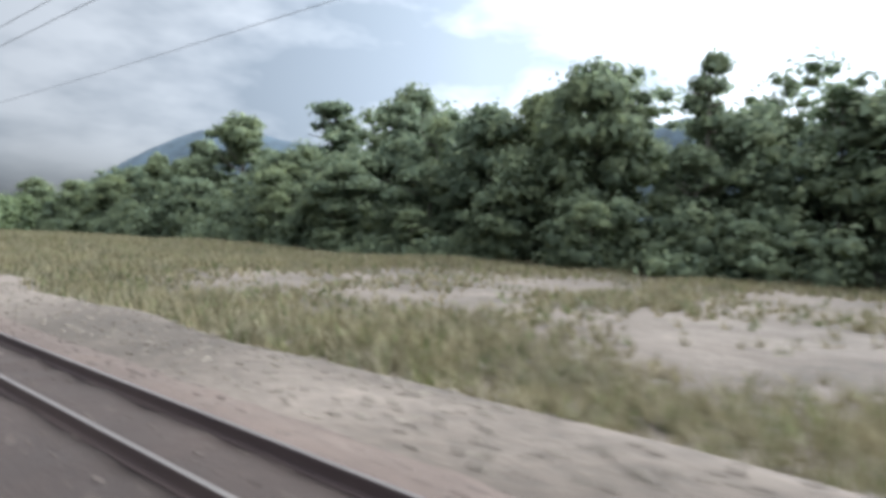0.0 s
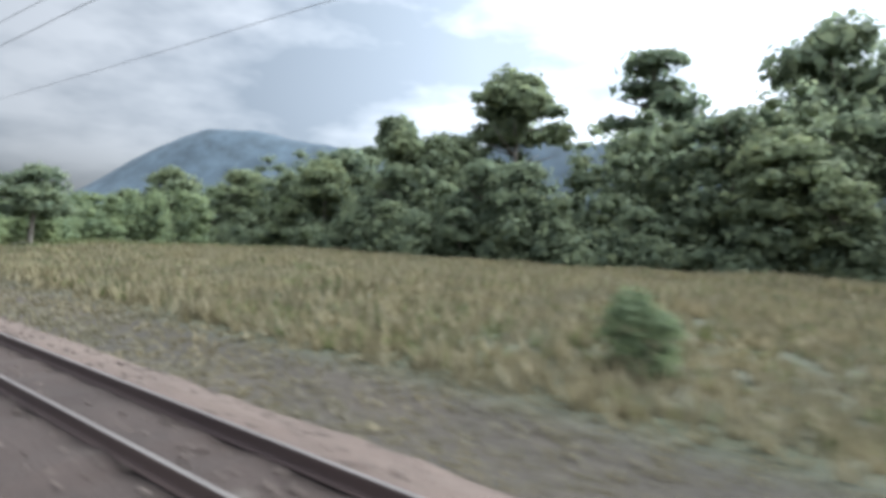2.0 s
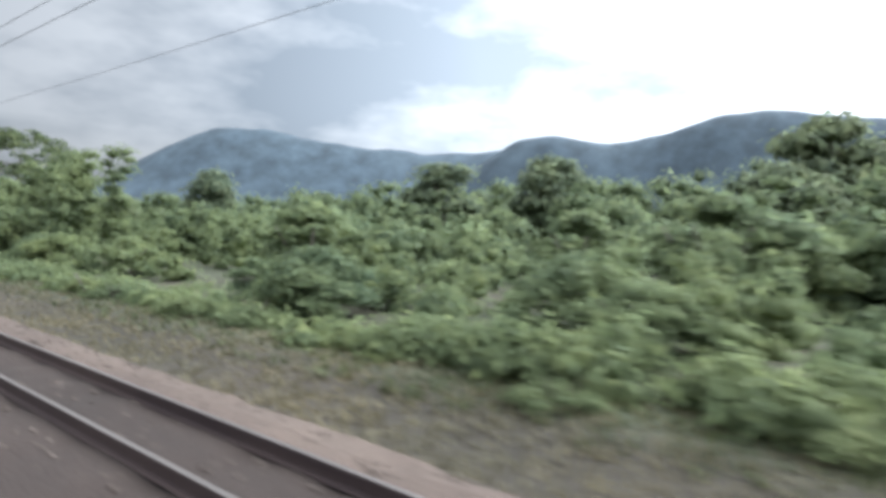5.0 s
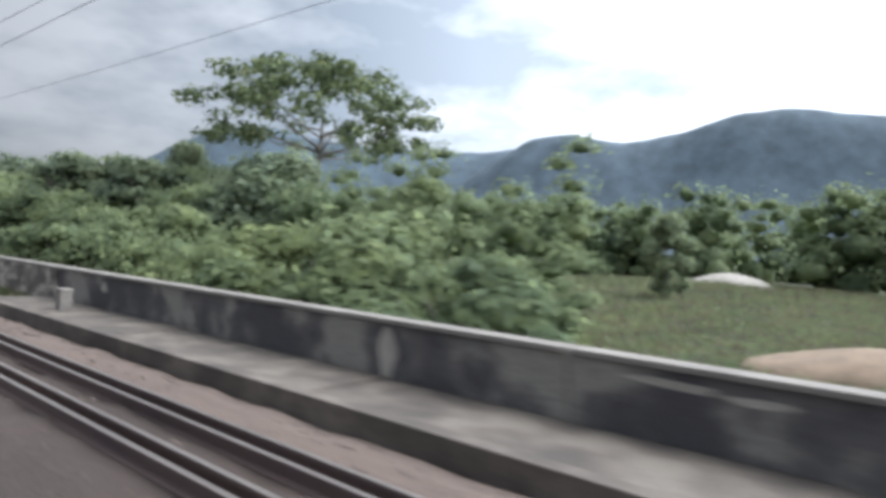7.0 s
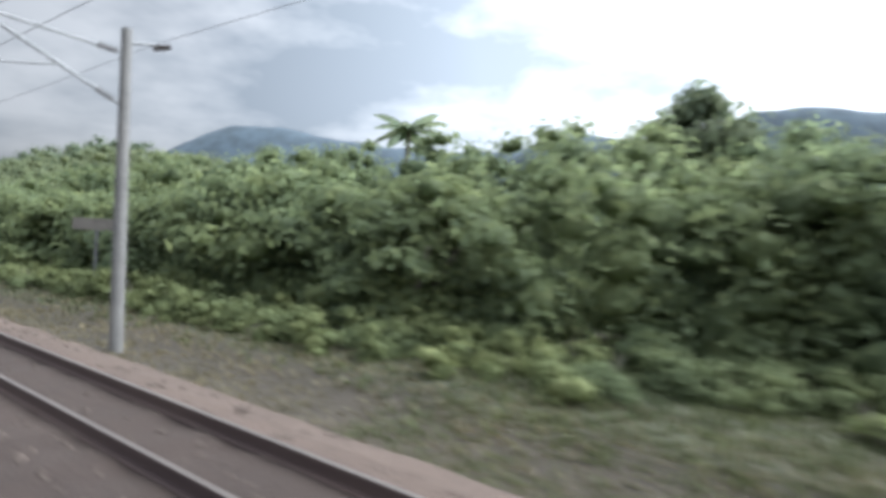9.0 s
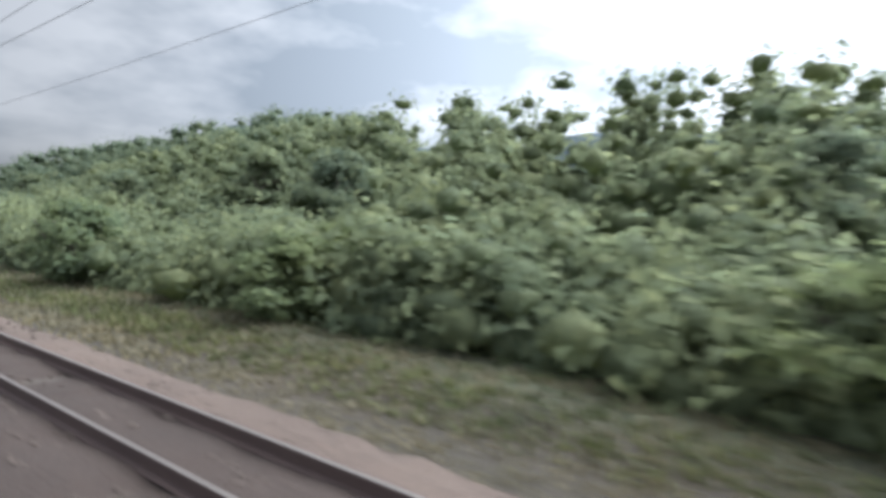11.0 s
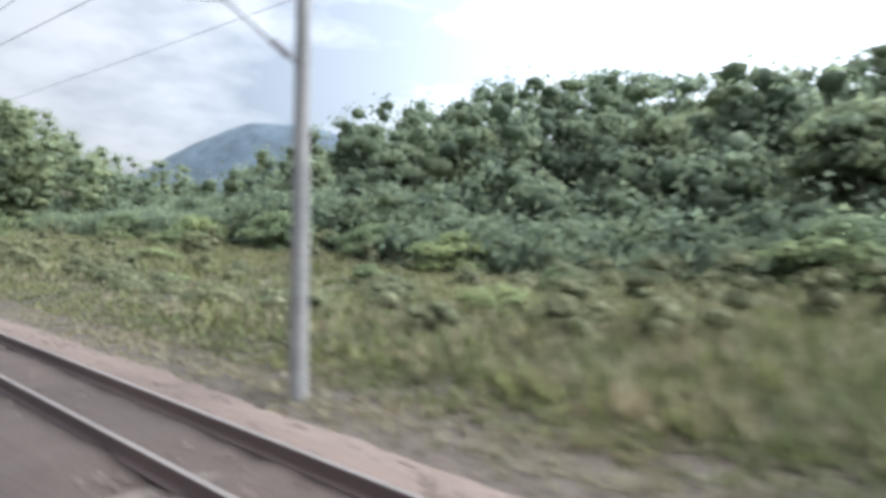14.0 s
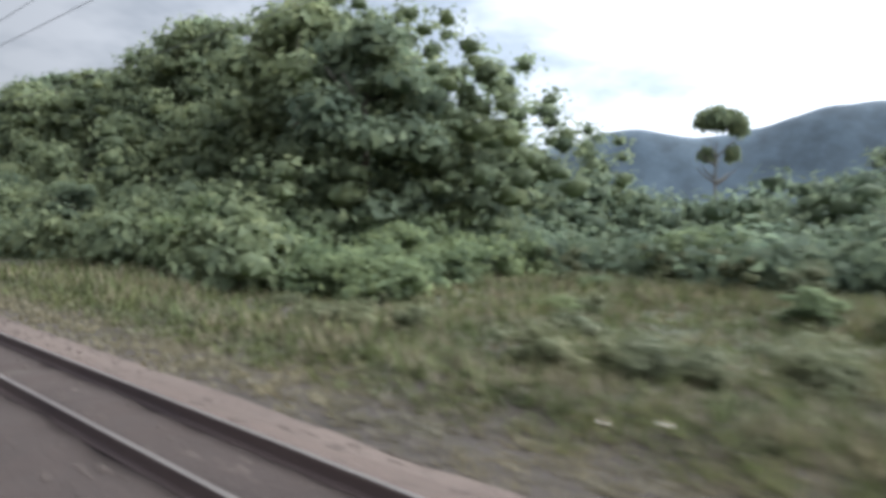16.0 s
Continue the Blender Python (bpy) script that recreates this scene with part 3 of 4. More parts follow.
belt(("full",), 14, 52, 54, -5, 175, 5, 8, FOREST, 3, 1.4)


def forest_top(x, y):
    return (1 - 0.4 * smooth01(140, 195, y)) * (3.5 + np.clip((x - 52) / 10, 0, 1) * (14.5 + 3.5 * smooth01(100, 60, y)) + 1.6 * rough(x, y, 2, 7))


woods("forest_canopy", 52, 76, -15, 206, forest_top, 3000, 1.60, 0.374, 39, LEAF_FOREST, "dense dark green forest behind the field", 1)

woods("forest_depth", 61, 70, -15, 150, lambda x, y: 13 + 2 * rough(x, y, 2, 7), 580, 2.24, 0.396, 34, LEAF_FOREST, "dark inner part of the forest", 31)

# scrub between the field and the bridge
SCRUB = "bushes beside the line"
one("round", 20, 130, 7.8, SCRUB, 1, 1.4)
one("dome", 11.5, 70.7, 1.9, SCRUB, 1, 0.8)
one("dome", 12.8, 123.5, 3.7, SCRUB, 0, 1.15)
one("tall", 13.6, 120.8, 3.3, SCRUB, 0, 1.3)
one("dome", 11.9, 121.8, 2.4, SCRUB, 1, 1.2)
belt(("full", "round"), 8, 34, 60, 165, 226, 7, 9, FOREST, 4, 1.3)
belt(("full",), 4, 34, 52, 262, 300, 6, 8, FOREST, 24, 1.3)
belt(("dome", "tall"), 12, 18, 32, 140, 215, 3.0, 4.4, SCRUB, 5, 1.4)
belt(("dome",), 16, 11, 15, 134, 214, 1.6, 2.6, SCRUB, 6, 1.4)
belt(("shrub",), 26, 8.8, 10.5, 130, 214, 0.8, 1.3, SCRUB, 7, 1.4)
one("round", 55, 173, 13.5, FOREST, 0, 1.2)


def scrub_top(x, y):
    return 0.2 + smooth01(9.5, 13, x) * 0.9 + np.clip(x - 13, 0, 34) * 0.225 + (0.5 + 0.02 * x) * rough(x, y, 4, 9)


woods("scrub", 9.6, 24, 132, 216, scrub_top, 1540, 0.58, 0.122, 53, LEAF_BUSH, "low dense scrub overgrown with creepers", 2)
woods("low_wood", 24, 62, 134, 216, scrub_top, 1120, 1.20, 0.274, 51, LEAF_BUSH, "low green wood behind the scrub", 3)

# thicket behind the bridge wall
belt(("dome", "tall"), 7, 11.5, 13.5, 212, 224, 3.8, 4.8, SCRUB, 8, 1.2)
one("full", 17, 224.0, 7.4, SCRUB, 0, 1.2)
one("round", 31, 218, 9.6, SCRUB, 0, 1.0)
belt(("dome", "tall"), 8, 10.5, 13, 240, 257, 3.4, 4.8, SCRUB, 9, 1.2)
belt(("full", "round"), 9, 17, 24, 252, 287, 6.5, 8.6, SCRUB, 10, 1.2)
one("open", 30, 268.5, 16, SCRUB, 0, 1.25)
one("full", 40, 245.5, 6.0, SCRUB, 1, 0.9)
belt(("dome", "tall"), 6, 14.5, 16.5, 262, 300, 3.4, 4.6, SCRUB, 11, 1.25)
belt(("dome", "tall"), 10, 12, 14.5, 302, 345, 3.4, 5.0, SCRUB, 45, 1.25)
belt(("full", "round"), 12, 18, 26, 290, 372, 4.8, 6.2, SCRUB, 12, 1.2)
belt(("shrub",), 16, 10.2, 13.0, 262, 302, 0.8, 1.3, SCRUB, 13, 1.3)
belt(("shrub",), 22, 9.0, 10.8, 302, 345, 0.8, 1.25, SCRUB, 46, 1.3)
one("round", 24, 304.5, 9.4, SCRUB, 0, 0.8)
one("full", 25, 277.5, 9.9, SCRUB, 0, 0.75)
one("round", 27, 281, 10.4, SCRUB, 0, 0.7)
one("palm", 30, 325, 11.3, FOREST, 0, 1.0)


def thicket_top(x, y):
    return 1.6 + np.clip(x - 10, 0, 14) * 0.42 + 0.9 * rough(x, y, 4, 9)


woods("thicket", 11.3, 20, 208, 229, lambda x, y: thicket_top(x, y) + 1.9, 640, 0.68, 0.144, 81, LEAF_BUSH, "dark dense thicket beside the bridge", 4)
woods("thicket", 14, 23, 258, 272, thicket_top, 330, 0.7, 0.15, 72, LEAF_BUSH, "creeper-covered thicket behind the grassy verge", 52)
woods("thicket", 9.8, 22, 240, 259, thicket_top, 560, 0.68, 0.144, 72, LEAF_BUSH, "creeper-covered thicket behind the parapet wall", 5)
woods("thicket", 14.6, 26, 270, 302, lambda x, y: thicket_top(x, y) + 0.6, 780, 0.78, 0.158, 63, LEAF_BUSH, "dark dense thicket behind the grassy verge", 47)
woods("thicket", 11.8, 26, 302, 352, lambda x, y: thicket_top(x, y) + 1.0, 1400, 0.78, 0.158, 63, LEAF_BUSH, "dark dense thicket beside the line", 6)
woods("thicket", 22, 31, 284, 362, lambda x, y: 6.9 + 0.2 * (x - 22) + 0.9 * rough(x, y, 4, 9), 900, 1.15, 0.2, 40, LEAF_BUSH, "tall leafy thicket at the back of the verge", 41)
woods("verge_shrubs", 11.0, 14.0, 268, 302, lambda x, y: 0.5 + 0.5 * rough(x, y, 5, 10), 420, 0.32, 0.0612, 42, LEAF_LIGHT, "light green low shrubs at the foot of the thicket", 48)
woods("verge_shrubs", 9.0, 11.4, 302, 352, lambda x, y: 0.6 + 0.5 * rough(x, y, 5, 10), 620, 0.32, 0.0612, 42, LEAF_LIGHT, "light green low shrubs along the verge", 7)
woods("meadow_scrub", 34, 56, 256, 310, lambda x, y: 1.2 + 0.05 * (x - 34) + 1.2 * rough(x, y, 3, 8), 420, 0.80, 0.202, 42, LEAF_BUSH, "scattered green scrub in the meadow", 33)
woods("low_wood", 56, 90, 200, 400, lambda x, y: 8.0 + 0.1 * (x - 56) + 1.3 * rough(x, y, 2, 7), 1900, 1.6, 0.288, 42, LEAF_BUSH, "low green wood beyond the meadow", 8)

# wooded slope
SLOPE = "trees of the wooded slope"


def slope_top(x, y):
    tall = 2.2 + np.clip(x - 11, 0, 19) * (0.37 - 0.11 * smooth01(388, 404, y))
    return height(x, y) + tall + 0.95 * rough(x, y, 3, 8)


def far_top(x, y):
    return height(x, y) + 2.2 + 1.3 * smooth01(465, 480, y) * smooth01(518, 502, y) + 2.2 * smooth01(42, 50, x) * smooth01(464, 450, y) * smooth01(422, 434, y) + np.clip(x - 28, 0, 14) * (0.58 - 0.24 * smooth01(512, 536, y)) + 1.15 * rough(x, y, 3, 8)


def shoulder_top(x, y):
    """The wooded shoulder beside the steep bank, falling away from the line."""
    return np.minimum(steep_top(x, y), 17.5 - 4.4 * smooth01(27, 36, x) + 8 * smooth01(555, 580, y) + 0.9 * rough(x, y, 3, 8))


def steep_top(x, y):
    return height(x, y) + 2.2 + np.clip(x - 12, 0, 14) * 0.62 + 1.4 * rough(x, y, 3, 8)


woods("slope_wood", 11, 42, 346, 429, slope_top, 4800, 1.05, 0.185, 36, LEAF_FOREST, "dense green wood on the slope beside the line", 9)
woods("slope_wood", 27, 66, 424, 600, far_top, 8200, 1.55, 0.27, 32, LEAF_FOREST, "dense green wood on the far slope", 10)
woods("slope_wood", 26, 48, 546, 670, shoulder_top, 2300, 1.2, 0.26, 34, LEAF_FOREST, "dark dense wood on top of a steep bank", 50)
woods("slope_wood", 12.5, 27, 548, 670, steep_top, 2700, 1.08, 0.245, 34, LEAF_FOREST, "dark dense wood on a steep bank", 11)
woods("bank_shrubs", 10.5, 26, 425, 548, lambda x, y: height(x, y) + 0.55 + 0.03 * x + 0.9 * rough(x, y, 4, 10), 900, 0.44, 0.0792, 51, LEAF_DULL, "dull green shrubs scattered over the grassy bank", 12)
woods("slope_wood", 15, 27, 543, 552, lambda x, y: height(x, y) + 2.0 + 0.8 * rough(x, y, 4, 9), 420, 0.75, 0.16, 40, LEAF_BUSH, "green bushes at the foot of a steep bank", 35)
belt(("dome", "tall"), 14, 10, 13, 345, 432, 2.0, 3.6, SCRUB, 14, 1.3)
belt(("full",), 10, 18, 30, 372, 428, 4.5, 6.0, SLOPE, 15, 1.2)
belt(("full", "round"), 18, 32, 48, 380, 530, 6, 8.5, SLOPE, 16, 1.2)
belt(("thin", "round"), 16, 44, 54, 440, 535, 7.5, 9.5, SLOPE, 18, 1.0)
belt(("dome", "shrub"), 16, 12, 24, 432, 545, 0.9, 1.6, SCRUB, 19, 1.5)
belt(("dome",), 14, 24, 29, 432, 545, 2.2, 3.2, SCRUB, 20, 1.5)
belt(("full", "round"), 18, 18, 30, 552, 660, 9, 12.5, SLOPE, 21, 1.15)
belt(("dome", "full"), 11, 12.5, 15.5, 552, 660, 3, 4.5, SLOPE, 22, 1.2)
one("umbrella", 68, 548, 19.0 - float(height(68, 548)), SLOPE, 1, 0.5)


def grass(name, n, x0, x1, y0, y1, tall, mat, label, seed, clump=4, keep=None):
    """Tufts of bent blades strewn over the ground."""
    rnd = np.random.RandomState(seed)
    x, y = rnd.uniform(x0, x1, n), rnd.uniform(y0, y1, n)
    if keep is not None:
        ok = rnd.uniform(0, 1, n) < keep(x, y)
        x, y = x[ok], y[ok]
        n = len(x)
    z = height(x, y) - 0.03
    h = tall * rnd.uniform(0.5, 1.25, n) * (1 + 0.35 * rough(x, y, 4, 10))
    a = rnd.uniform(0, 6.28, (n, clump))
    lean = rnd.uniform(0.15, 0.75, (n, clump))
    w = 0.018 + 0.06 * tall
    root = np.stack([x, y, z], 1)[:, None] + np.stack([np.cos(a), np.sin(a), 0 * a], 2) * 0.12
    side = np.stack([-np.sin(a), np.cos(a), 0 * a], 2) * w
    tip = root + np.stack([np.cos(a) * lean, np.sin(a) * lean, 1 - 0.25 * lean], 2) * (h[:, None, None] * rnd.uniform(0.7, 1.1, (n, clump, 1)))
    v = np.stack([root - side, root + side, tip], 2).reshape(-1, 3)
    me = bpy.data.meshes.new(name)
    k = len(v) // 3
    me.vertices.add(len(v))
    me.vertices.foreach_set("co", v.ravel())
    me.loops.add(len(v))
    me.loops.foreach_set("vertex_index", np.arange(len(v), dtype=np.int32))
    me.polygons.add(k)
    me.polygons.foreach_set("loop_start", np.arange(0, len(v), 3, dtype=np.int32))
    me.polygons.foreach_set("loop_total", np.full(k, 3, dtype=np.int32))
    me.materials.append(mat)
    me.update(calc_edges=True)
    return tagged(new(name, me), label, "grass", kind="stuff")


def bare(x, y):
    """Fewer tufts where the sand lies open."""
    open_sand = 0.33 + 1.4 * smooth01(40, 56, y) + 0.75 * rough(x, y, 2, 9) + 0.6 * smooth01(36, 48, x) + 0.9 * smooth01(14.5, 11.5, x)
    return np.clip(open_sand, 0.03, 1) * smooth01(8.4, 9.4, x - 1.9 * np.exp(-((y - 33.5) / 3.5) ** 2) - 0.8 * np.exp(-((y - 20) / 4) ** 2))


grass("field_grass", 62000, 8, 54, -10, 124, 0.6, GRASS_DRY, "tall dry yellowish grass of an open field", 1, 4, bare)
grass("field_weeds", 16000, 9, 54, 0, 140, 0.55, GRASS_GREEN, "green weeds among the dry grass of the field", 2, 4, bare)
grass("verge_grass", 62000, 5.6, 10.0, 58, 640, 0.17, GRASS_DRY, "short dry grass on the verge of the track", 3)
grass("verge_weeds", 26000, 7.6, 13.0, 110, 640, 0.24, GRASS_GREEN, "short green weeds on the verge of the track", 4)
grass("thicket_turf", 11000, 5.9, 14.5, 259, 304, 0.2, GRASS_GREEN, "short green grass between the track and the thicket", 49)
grass("wall_turf", 1600, 6.2, 7.1, 206, 228, 0.16, GRASS_GREEN, "short green grass at the foot of the parapet wall", 9)
grass("wall_weeds", 1200, 6.2, 7.05, 253, 272, 0.18, GRASS_GREEN, "green weeds at the end of the parapet wall", 10)


def bank_cover(x, y):
    """Bare earth shows between the patches of grass at the foot of the bank."""
    return np.clip(0.52 + 0.9 * rough(x, y, 3, 9) + 0.9 * smooth01(10.5, 14.0, x), 0.06, 1)


grass("verge_turf", 12000, 7.0, 8.7, 355, 640, 0.24, GRASS_GREEN, "short green grass along the foot of the bank", 8)
grass("verge_straw", 13000, 6.1, 10.5, 352, 560, 0.2, GRASS_DRY, "dry brown grass on the verge below the slope", 12)
grass("bank_grass", 32000, 8, 30, 428, 560, 0.5, GRASS_GREEN, "tall green grass on the bank below the wooded slope", 5, 4, bank_cover)
grass("bank_straw", 22000, 8, 30, 428, 560, 0.5, GRASS_DRY, "dry straw-coloured grass on the bank", 6, 4, bank_cover)
grass("meadow_grass", 24000, 16, 58, 222, 262, 0.4, LEAF_LIGHT, "short green grass of a meadow beyond the bridge", 7)

grass("meadow_straw", 16000, 16, 56, 222, 262, 0.45, GRASS_DRY, "dry yellowish grass of a meadow beyond the bridge", 53)

# ---- bridge ----
PALE = surface("pale_stained_concrete", [(0.45, (0.08, 0.07, 0.063)), (0.49, (0.155, 0.137, 0.12)), (0.53, (0.165, 0.148, 0.13)), (0.56, (0.3, 0.272, 0.238))], 1.1, 14, 0.9, relief=0.012, stretch=(1, 0.7, 1.3))
PLASTER = surface("pale_plaster", [(0.35, (0.2, 0.185, 0.16)), (0.7, (0.3, 0.28, 0.25))], 2.5, 30, 0.9, relief=0.01)
bridge = tagged(new("bridge_wall"), "weathered stained concrete parapet wall with a pale coping", "wall", kind="structure")
for a, b, face in ((216.8, 225.5, PALE), (225.53, 234.9, CONCRETE), (234.93, 243.4, CONCRETE), (243.43, 251.5, CONCRETE), (251.54, 259.6, PALE)):
    bm = add_box(bmesh.new(), (7.18 - (0.05 if b > 259 or a < 217 else 0), a, -1.6), (7.45, b, 0.78), 0.015)
    part("wall_panel", bm, face, bridge)
    part("coping", add_box(bmesh.new(), (7.11, a + 0.01, 0.78), (7.5, b - 0.01, 0.86), 0.015), COPING, bridge, "pale concrete coping")


def plaster_patch(x, y, z, long, tall):
    """An uneven flake of pale plaster left on the wall's face."""
    bm = bmesh.new()
    rim = [bm.verts.new((x, y + long * math.cos(a) * (1 + 0.2 * math.sin(3 * a + y)), z + tall * math.sin(a) * (1 + 0.25 * math.cos(2 * a + 5 * y)))) for a in np.linspace(0, 2 * math.pi, 19)[:-1]]
    back = [bm.verts.new((x + 0.013, v.co.y, v.co.z)) for v in rim]
    bm.faces.new(rim)
    for i in range(len(rim)):
        bm.faces.new((rim[i - 1], rim[i], back[i], back[i - 1]))
    bmesh.ops.recalc_face_normals(bm, faces=bm.faces)
    part("plaster_patch", bm, PLASTER, bridge, "pale patch of plaster")


for y, z, long, tall in ((217.45, 0.62, 0.5, 0.045), (218.35, 0.56, 0.22, 0.05), (218.95, 0.56, 0.3, 0.06), (219.6, 0.6, 0.16, 0.04), (221.75, 0.36, 0.28, 0.05), (222.7, 0.38, 0.24, 0.05),
                         (252.1, 0.55, 0.16, 0.2), (255.3, 0.3, 0.5, 0.12), (257.0, 0.5, 0.6, 0.13), (258.4, 0.2, 0.3, 0.1)):
    plaster_patch(7.122, y, z, long, tall)
for y, z, long, tall in ((238.05, 0.3, 0.2, 0.36), (233.6, 0.62, 0.5, 0.06), (232.75, 0.58, 0.35, 0.05), (231.6, 0.8, 0.07, 0.04), (248.35, 0.5, 0.18, 0.12)):
    plaster_patch(7.172, y, z, long, tall)
walkway = tagged(new("walkway"), "low concrete walkway slab with a raised edge", "walkway", kind="structure")
k = 0
for y in np.arange(228.0, 251.5, 2.0):
    k += 1
    part("slab", add_box(bmesh.new(), (5.42, y + 0.008, -0.6), (7.13, min(y + 2.0, 252.6) - 0.008, -0.05 + 0.012 * math.sin(k * 2.3)), 0.012), SLAB, walkway)
part("edge_beam", add_box(bmesh.new(), (5.16, 227.7, -0.7), (5.405, 252.8, 0.05), 0.02), SLAB, walkway)
tagged(part("concrete_block", add_box(bmesh.new(), (6.1, 248.25, -0.07), (6.4, 248.6, 0.48), 0.03), COPING), "small pale concrete block standing on the walkway", "block")



def litter(x, y, size):
    """A crumpled scrap of white wrapping lying on the soil."""
    bm = bmesh.new()
    bmesh.ops.create_icosphere(bm, subdivisions=2, radius=size)
    rnd = random.Random(3)
    for v in bm.verts:
        k = 1 + rnd.uniform(-0.3, 0.3)
        v.co = Vector((v.co.x * k, v.co.y * 1.5 * k, max(v.co.z * 0.5 * k, -0.02)))
        v.co += Vector((x, y, float(height(x, y)) + 0.02))
    return tagged(part("litter", bm, PLATE), "crumpled white scrap of wrapping on the soil", "litter")


litter(8.43, 398.9, 0.07)
litter(8.36, 531.1, 0.07)
litter(8.06, 531.85, 0.05)
litter(5.95, 488.2, 0.04)
# heaps of sand beyond the wall, and a board beside the line


def heap(x, y, wide, long, high, label, mat=SAND):
    """A low heap of sand with an uneven slope."""
    res = 24
    u, v = np.meshgrid(np.linspace(-1, 1, res), np.linspace(-1, 1, res))
    X, Y = x + u * wide, y + v * long
    q = np.clip(1 - (u ** 2 + v ** 2), 0, 1)
    Z = height(X, Y) - 0.15 + high * q ** 0.8 * (1 + 0.25 * rough(X, Y, 6)) + 0.14 * (q > 0)
    f = [(j * res + i, j * res + i + 1, (j + 1) * res + i + 1, (j + 1) * res + i) for j in range(res - 1) for i in range(res - 1)]
    return tagged(new("sand_pile", mesh_of("sand_pile", np.stack([X.ravel(), Y.ravel(), Z.ravel()], 1), f, mat, True)), label, "sand pile", "piles of sand")


heap(25, 233.2, 3.5, 4.2, 0.9, "large heap of orange-brown sand behind the parapet wall")
heap(52, 245.2, 2.6, 3.6, 0.8, "low pale heap of sand in the meadow", PLASTER)
heap(6.9, 450.6, 0.45, 1.9, 0.05, "flat spill of pale grit beside the ballast", CLOD)
board = tagged(new("signboard"), "blank grey signboard on a single post among bushes", "sign")
part("post", add_box(bmesh.new(), (-0.05, -0.05, -0.4), (0.05, 0.05, 2.9), 0.01), STEEL, board)
part("panel", add_box(bmesh.new(), (-0.9, -0.075, 2.45), (0.9, -0.052, 2.9), 0.005), COPING, board, "pale grey weathered panel")
board.matrix_basis = pose(10.2, 322.5, float(height(10.2, 322.5)), 0, 0, -50)

# ---- overhead line ----
def make_mast():
    """A round tapered pole with the cantilever that holds the wires over the track."""
    root = new("catenary_mast")
    pole = part("pole", tube(bmesh.new(), ((0, 0, -1.0), (0, 0, 2.5), (0, 0, 6.9)), (0.15, 0.135, 0.11), 16), POLE, root)
    top = part("top_tube", tube(bmesh.new(), ((-0.1, 0, 6.35), (-2.6, 0, 6.5)), (0.03, 0.03), 8), STEEL, root)
    stay = part("stay_tube", tube(bmesh.new(), ((-0.1, 0, 5.2), (-2.65, 0, 6.42)), (0.035, 0.035), 8), STEEL, root)
    part("steady_arm", tube(bmesh.new(), ((-1.3, 0, 5.78), (-2.0, 0, 5.62), (-2.9, 0, 5.5)), (0.022, 0.022, 0.02), 8), STEEL, root)
    for a, b, holder in (((-0.22, 0, 6.357), (-0.62, 0, 6.382), top), ((-0.25, 0, 5.27), (-0.6, 0, 5.44), stay)):
        bm = bmesh.new()
        p, q = Vector(a), Vector(b)
        for i in range(5):
            tube(bm, (p.lerp(q, i / 5), p.lerp(q, i / 5 + 0.06), p.lerp(q, i / 5 + 0.12)), (0.035, 0.075, 0.035), 10)
        part("insulator", bm, PORCELAIN, holder, "dark ribbed insulator")
    bracket = part("feeder_bracket", tube(bmesh.new(), ((0.1, 0, 6.6), (0.75, 0, 6.75)), (0.03, 0.025), 8), STEEL, root)
    bm = bmesh.new()
    for i in range(5):
        tube(bm, ((0.6 + i * 0.08, 0, 6.62 + i * 0.03), (0.64 + i * 0.08, 0, 6.63 + i * 0.03), (0.67 + i * 0.08, 0, 6.64 + i * 0.03)), (0.03, 0.08, 0.03), 10)
    part("insulator", bm, PORCELAIN, bracket, "dark ribbed insulator")
    return tagged(root, "tall grey concrete mast carrying the overhead wires", "mast", "catenary masts")


MASTS = (-16.0, 39.3, 95.4, 150.0, 205.0, 259.8, 311.3, 362.5, 414.1, 470.0, 527.3, 582.0, 637.0)
MAST_X = 6.2
mast = make_mast()
for k, y in enumerate(MASTS):
    m = pose(MAST_X, y, -0.42)
    if k:
        other = copy_thing(mast, m)
        if y == 414.1:
            part("plate", add_box(bmesh.new(), (-0.2, -0.16, 2.15), (0.02, -0.15, 2.55), 0.004), PLATE, other, "pale blank plate fixed to the pole")
    else:
        mast.matrix_basis = m


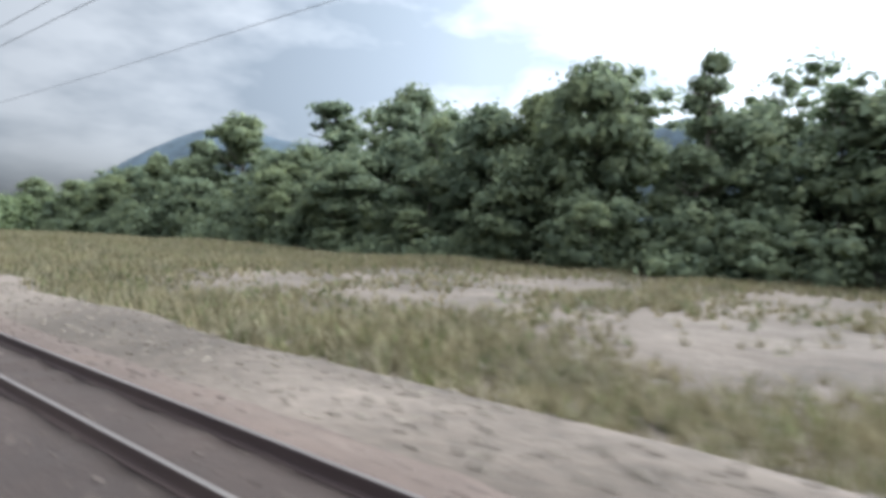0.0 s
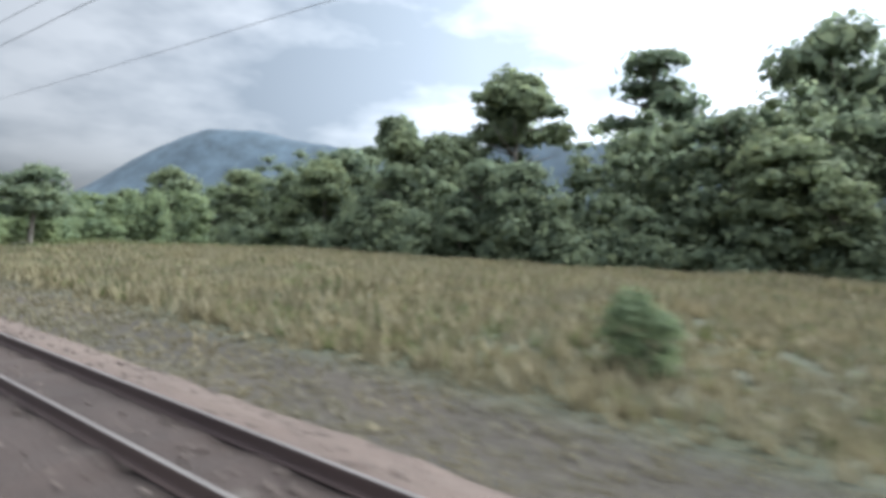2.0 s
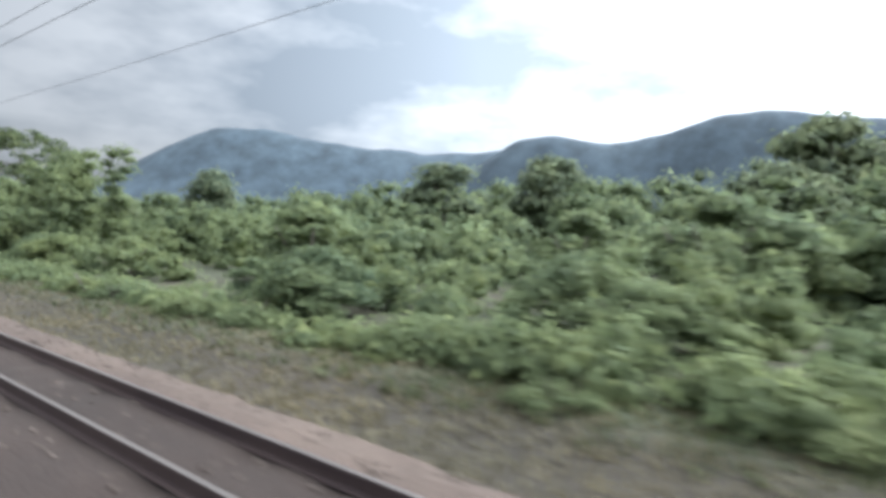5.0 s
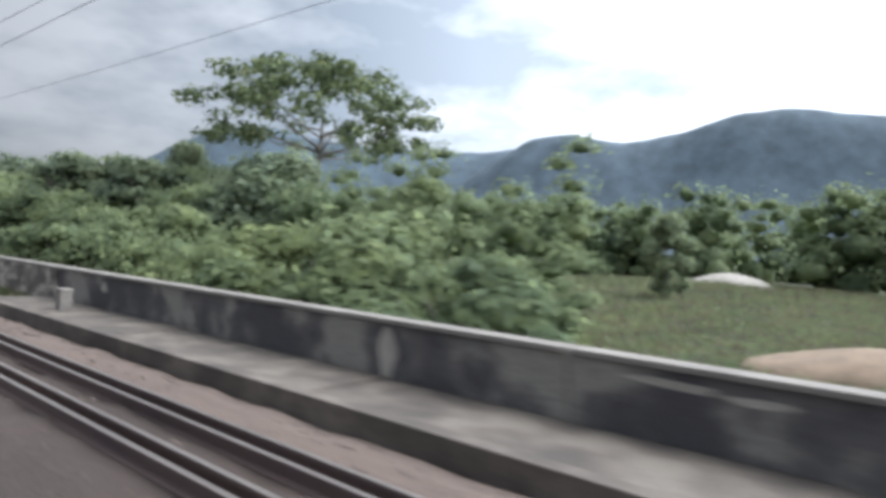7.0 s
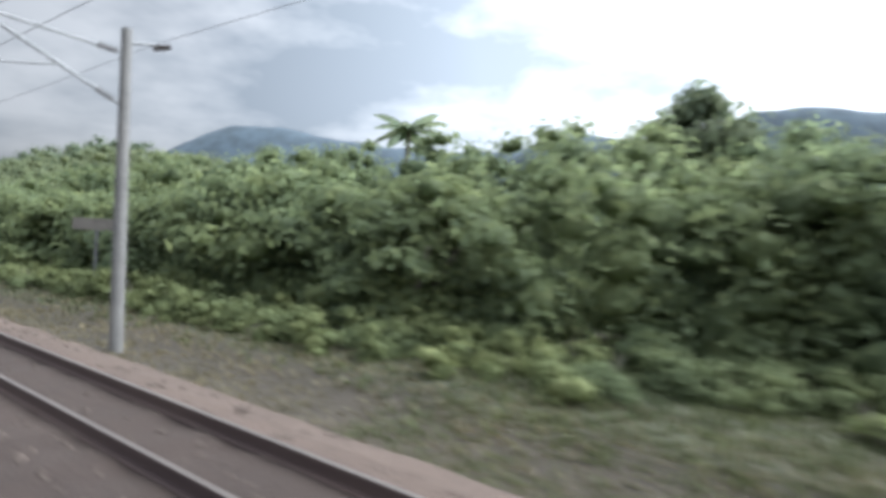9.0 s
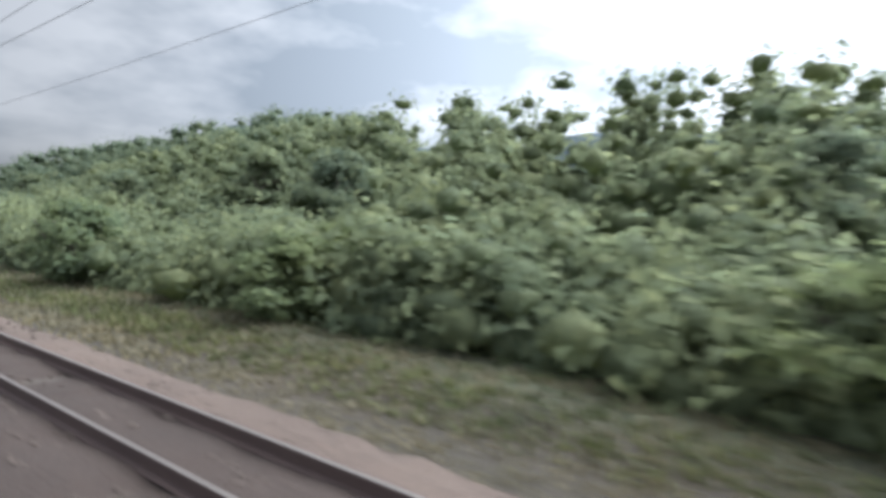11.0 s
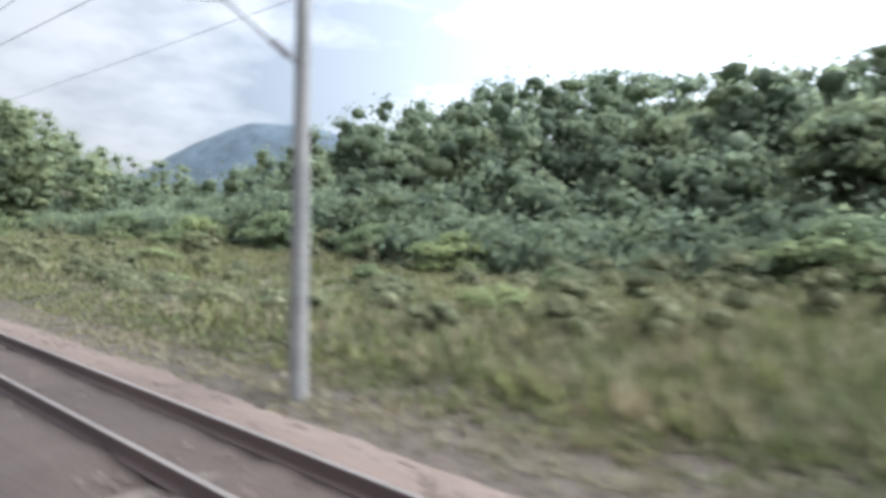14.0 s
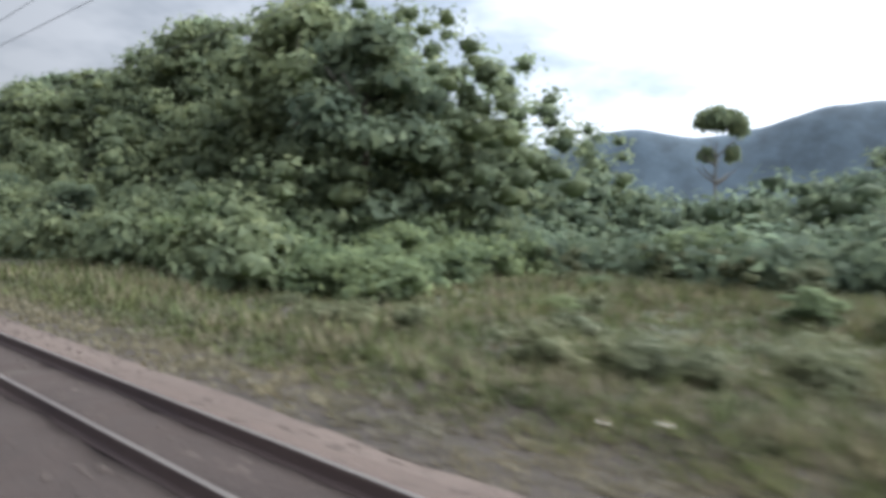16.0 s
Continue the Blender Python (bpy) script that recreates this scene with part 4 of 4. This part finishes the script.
def wire(name, x, z, sag, radius, label):
    bm = bmesh.new()
    pts = []
    for a, b in zip(MASTS, MASTS[1:]):
        pts += [(x, a + (b - a) * k / 10, z - sag * 4 * (k / 10) * (1 - k / 10)) for k in range(10)]
    pts.append((x, MASTS[-1], z))
    tube(bm, pts, [radius] * len(pts), 5)
    return tagged(part(name, bm, STEEL), label, "wire", "overhead wires")


wire("messenger_wire", 3.6, 6.05, 0.5, 0.006, "dark carrying wire hung between the masts")
wire("contact_wire", 3.4, 5.05, 0.03, 0.006, "thin contact wire above the second track")
wire("feeder_wire", 6.95, 6.38, 0.28, 0.007, "dark feeder wire hung on outer brackets of the masts")

# ---- hills ----
def hill(name, a, b, profile, width, label, steps=170, rows=70):
    """A wooded ridge from a to b, its height given along the way, falling off to both sides."""
    a, b = np.array(a, float), np.array(b, float)
    u = np.linspace(0, 1, steps)
    h = np.interp(u, np.linspace(0, 1, len(profile)), profile)
    for _ in range(5):
        h[1:-1] = (h[:-2] + 2 * h[1:-1] + h[2:]) / 4
    along, across = b - a, np.array([-(b - a)[1], (b - a)[0]]) / np.linalg.norm(b - a)
    U, W = np.meshgrid(u, np.linspace(-2.2, 2.2, rows))
    X, Y = a[0] + along[0] * U + across[0] * W * width, a[1] + along[1] * U + across[1] * W * width
    Z = h[None] * np.exp(-W ** 2)
    Z += (rough(X * 0.012, Y * 0.012) * 16 + rough(X * 0.03, Y * 0.03, 4) * 9) * np.clip(Z / 150, 0, 1) - 6
    f = [(j * steps + i, j * steps + i + 1, (j + 1) * steps + i + 1, (j + 1) * steps + i) for j in range(rows - 1) for i in range(steps - 1)]
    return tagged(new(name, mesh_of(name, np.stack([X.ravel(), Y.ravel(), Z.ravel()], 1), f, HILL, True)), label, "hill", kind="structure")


# both ridges carry the painted haze of HILL
hill("far_mountain", (1180, 4050), (3700, 1000), (20, 110, 300, 480, 575, 570, 535, 520, 510, 520, 560, 600, 630, 620, 600, 560), 420, "distant wooded mountain range, coloured blue for haze")
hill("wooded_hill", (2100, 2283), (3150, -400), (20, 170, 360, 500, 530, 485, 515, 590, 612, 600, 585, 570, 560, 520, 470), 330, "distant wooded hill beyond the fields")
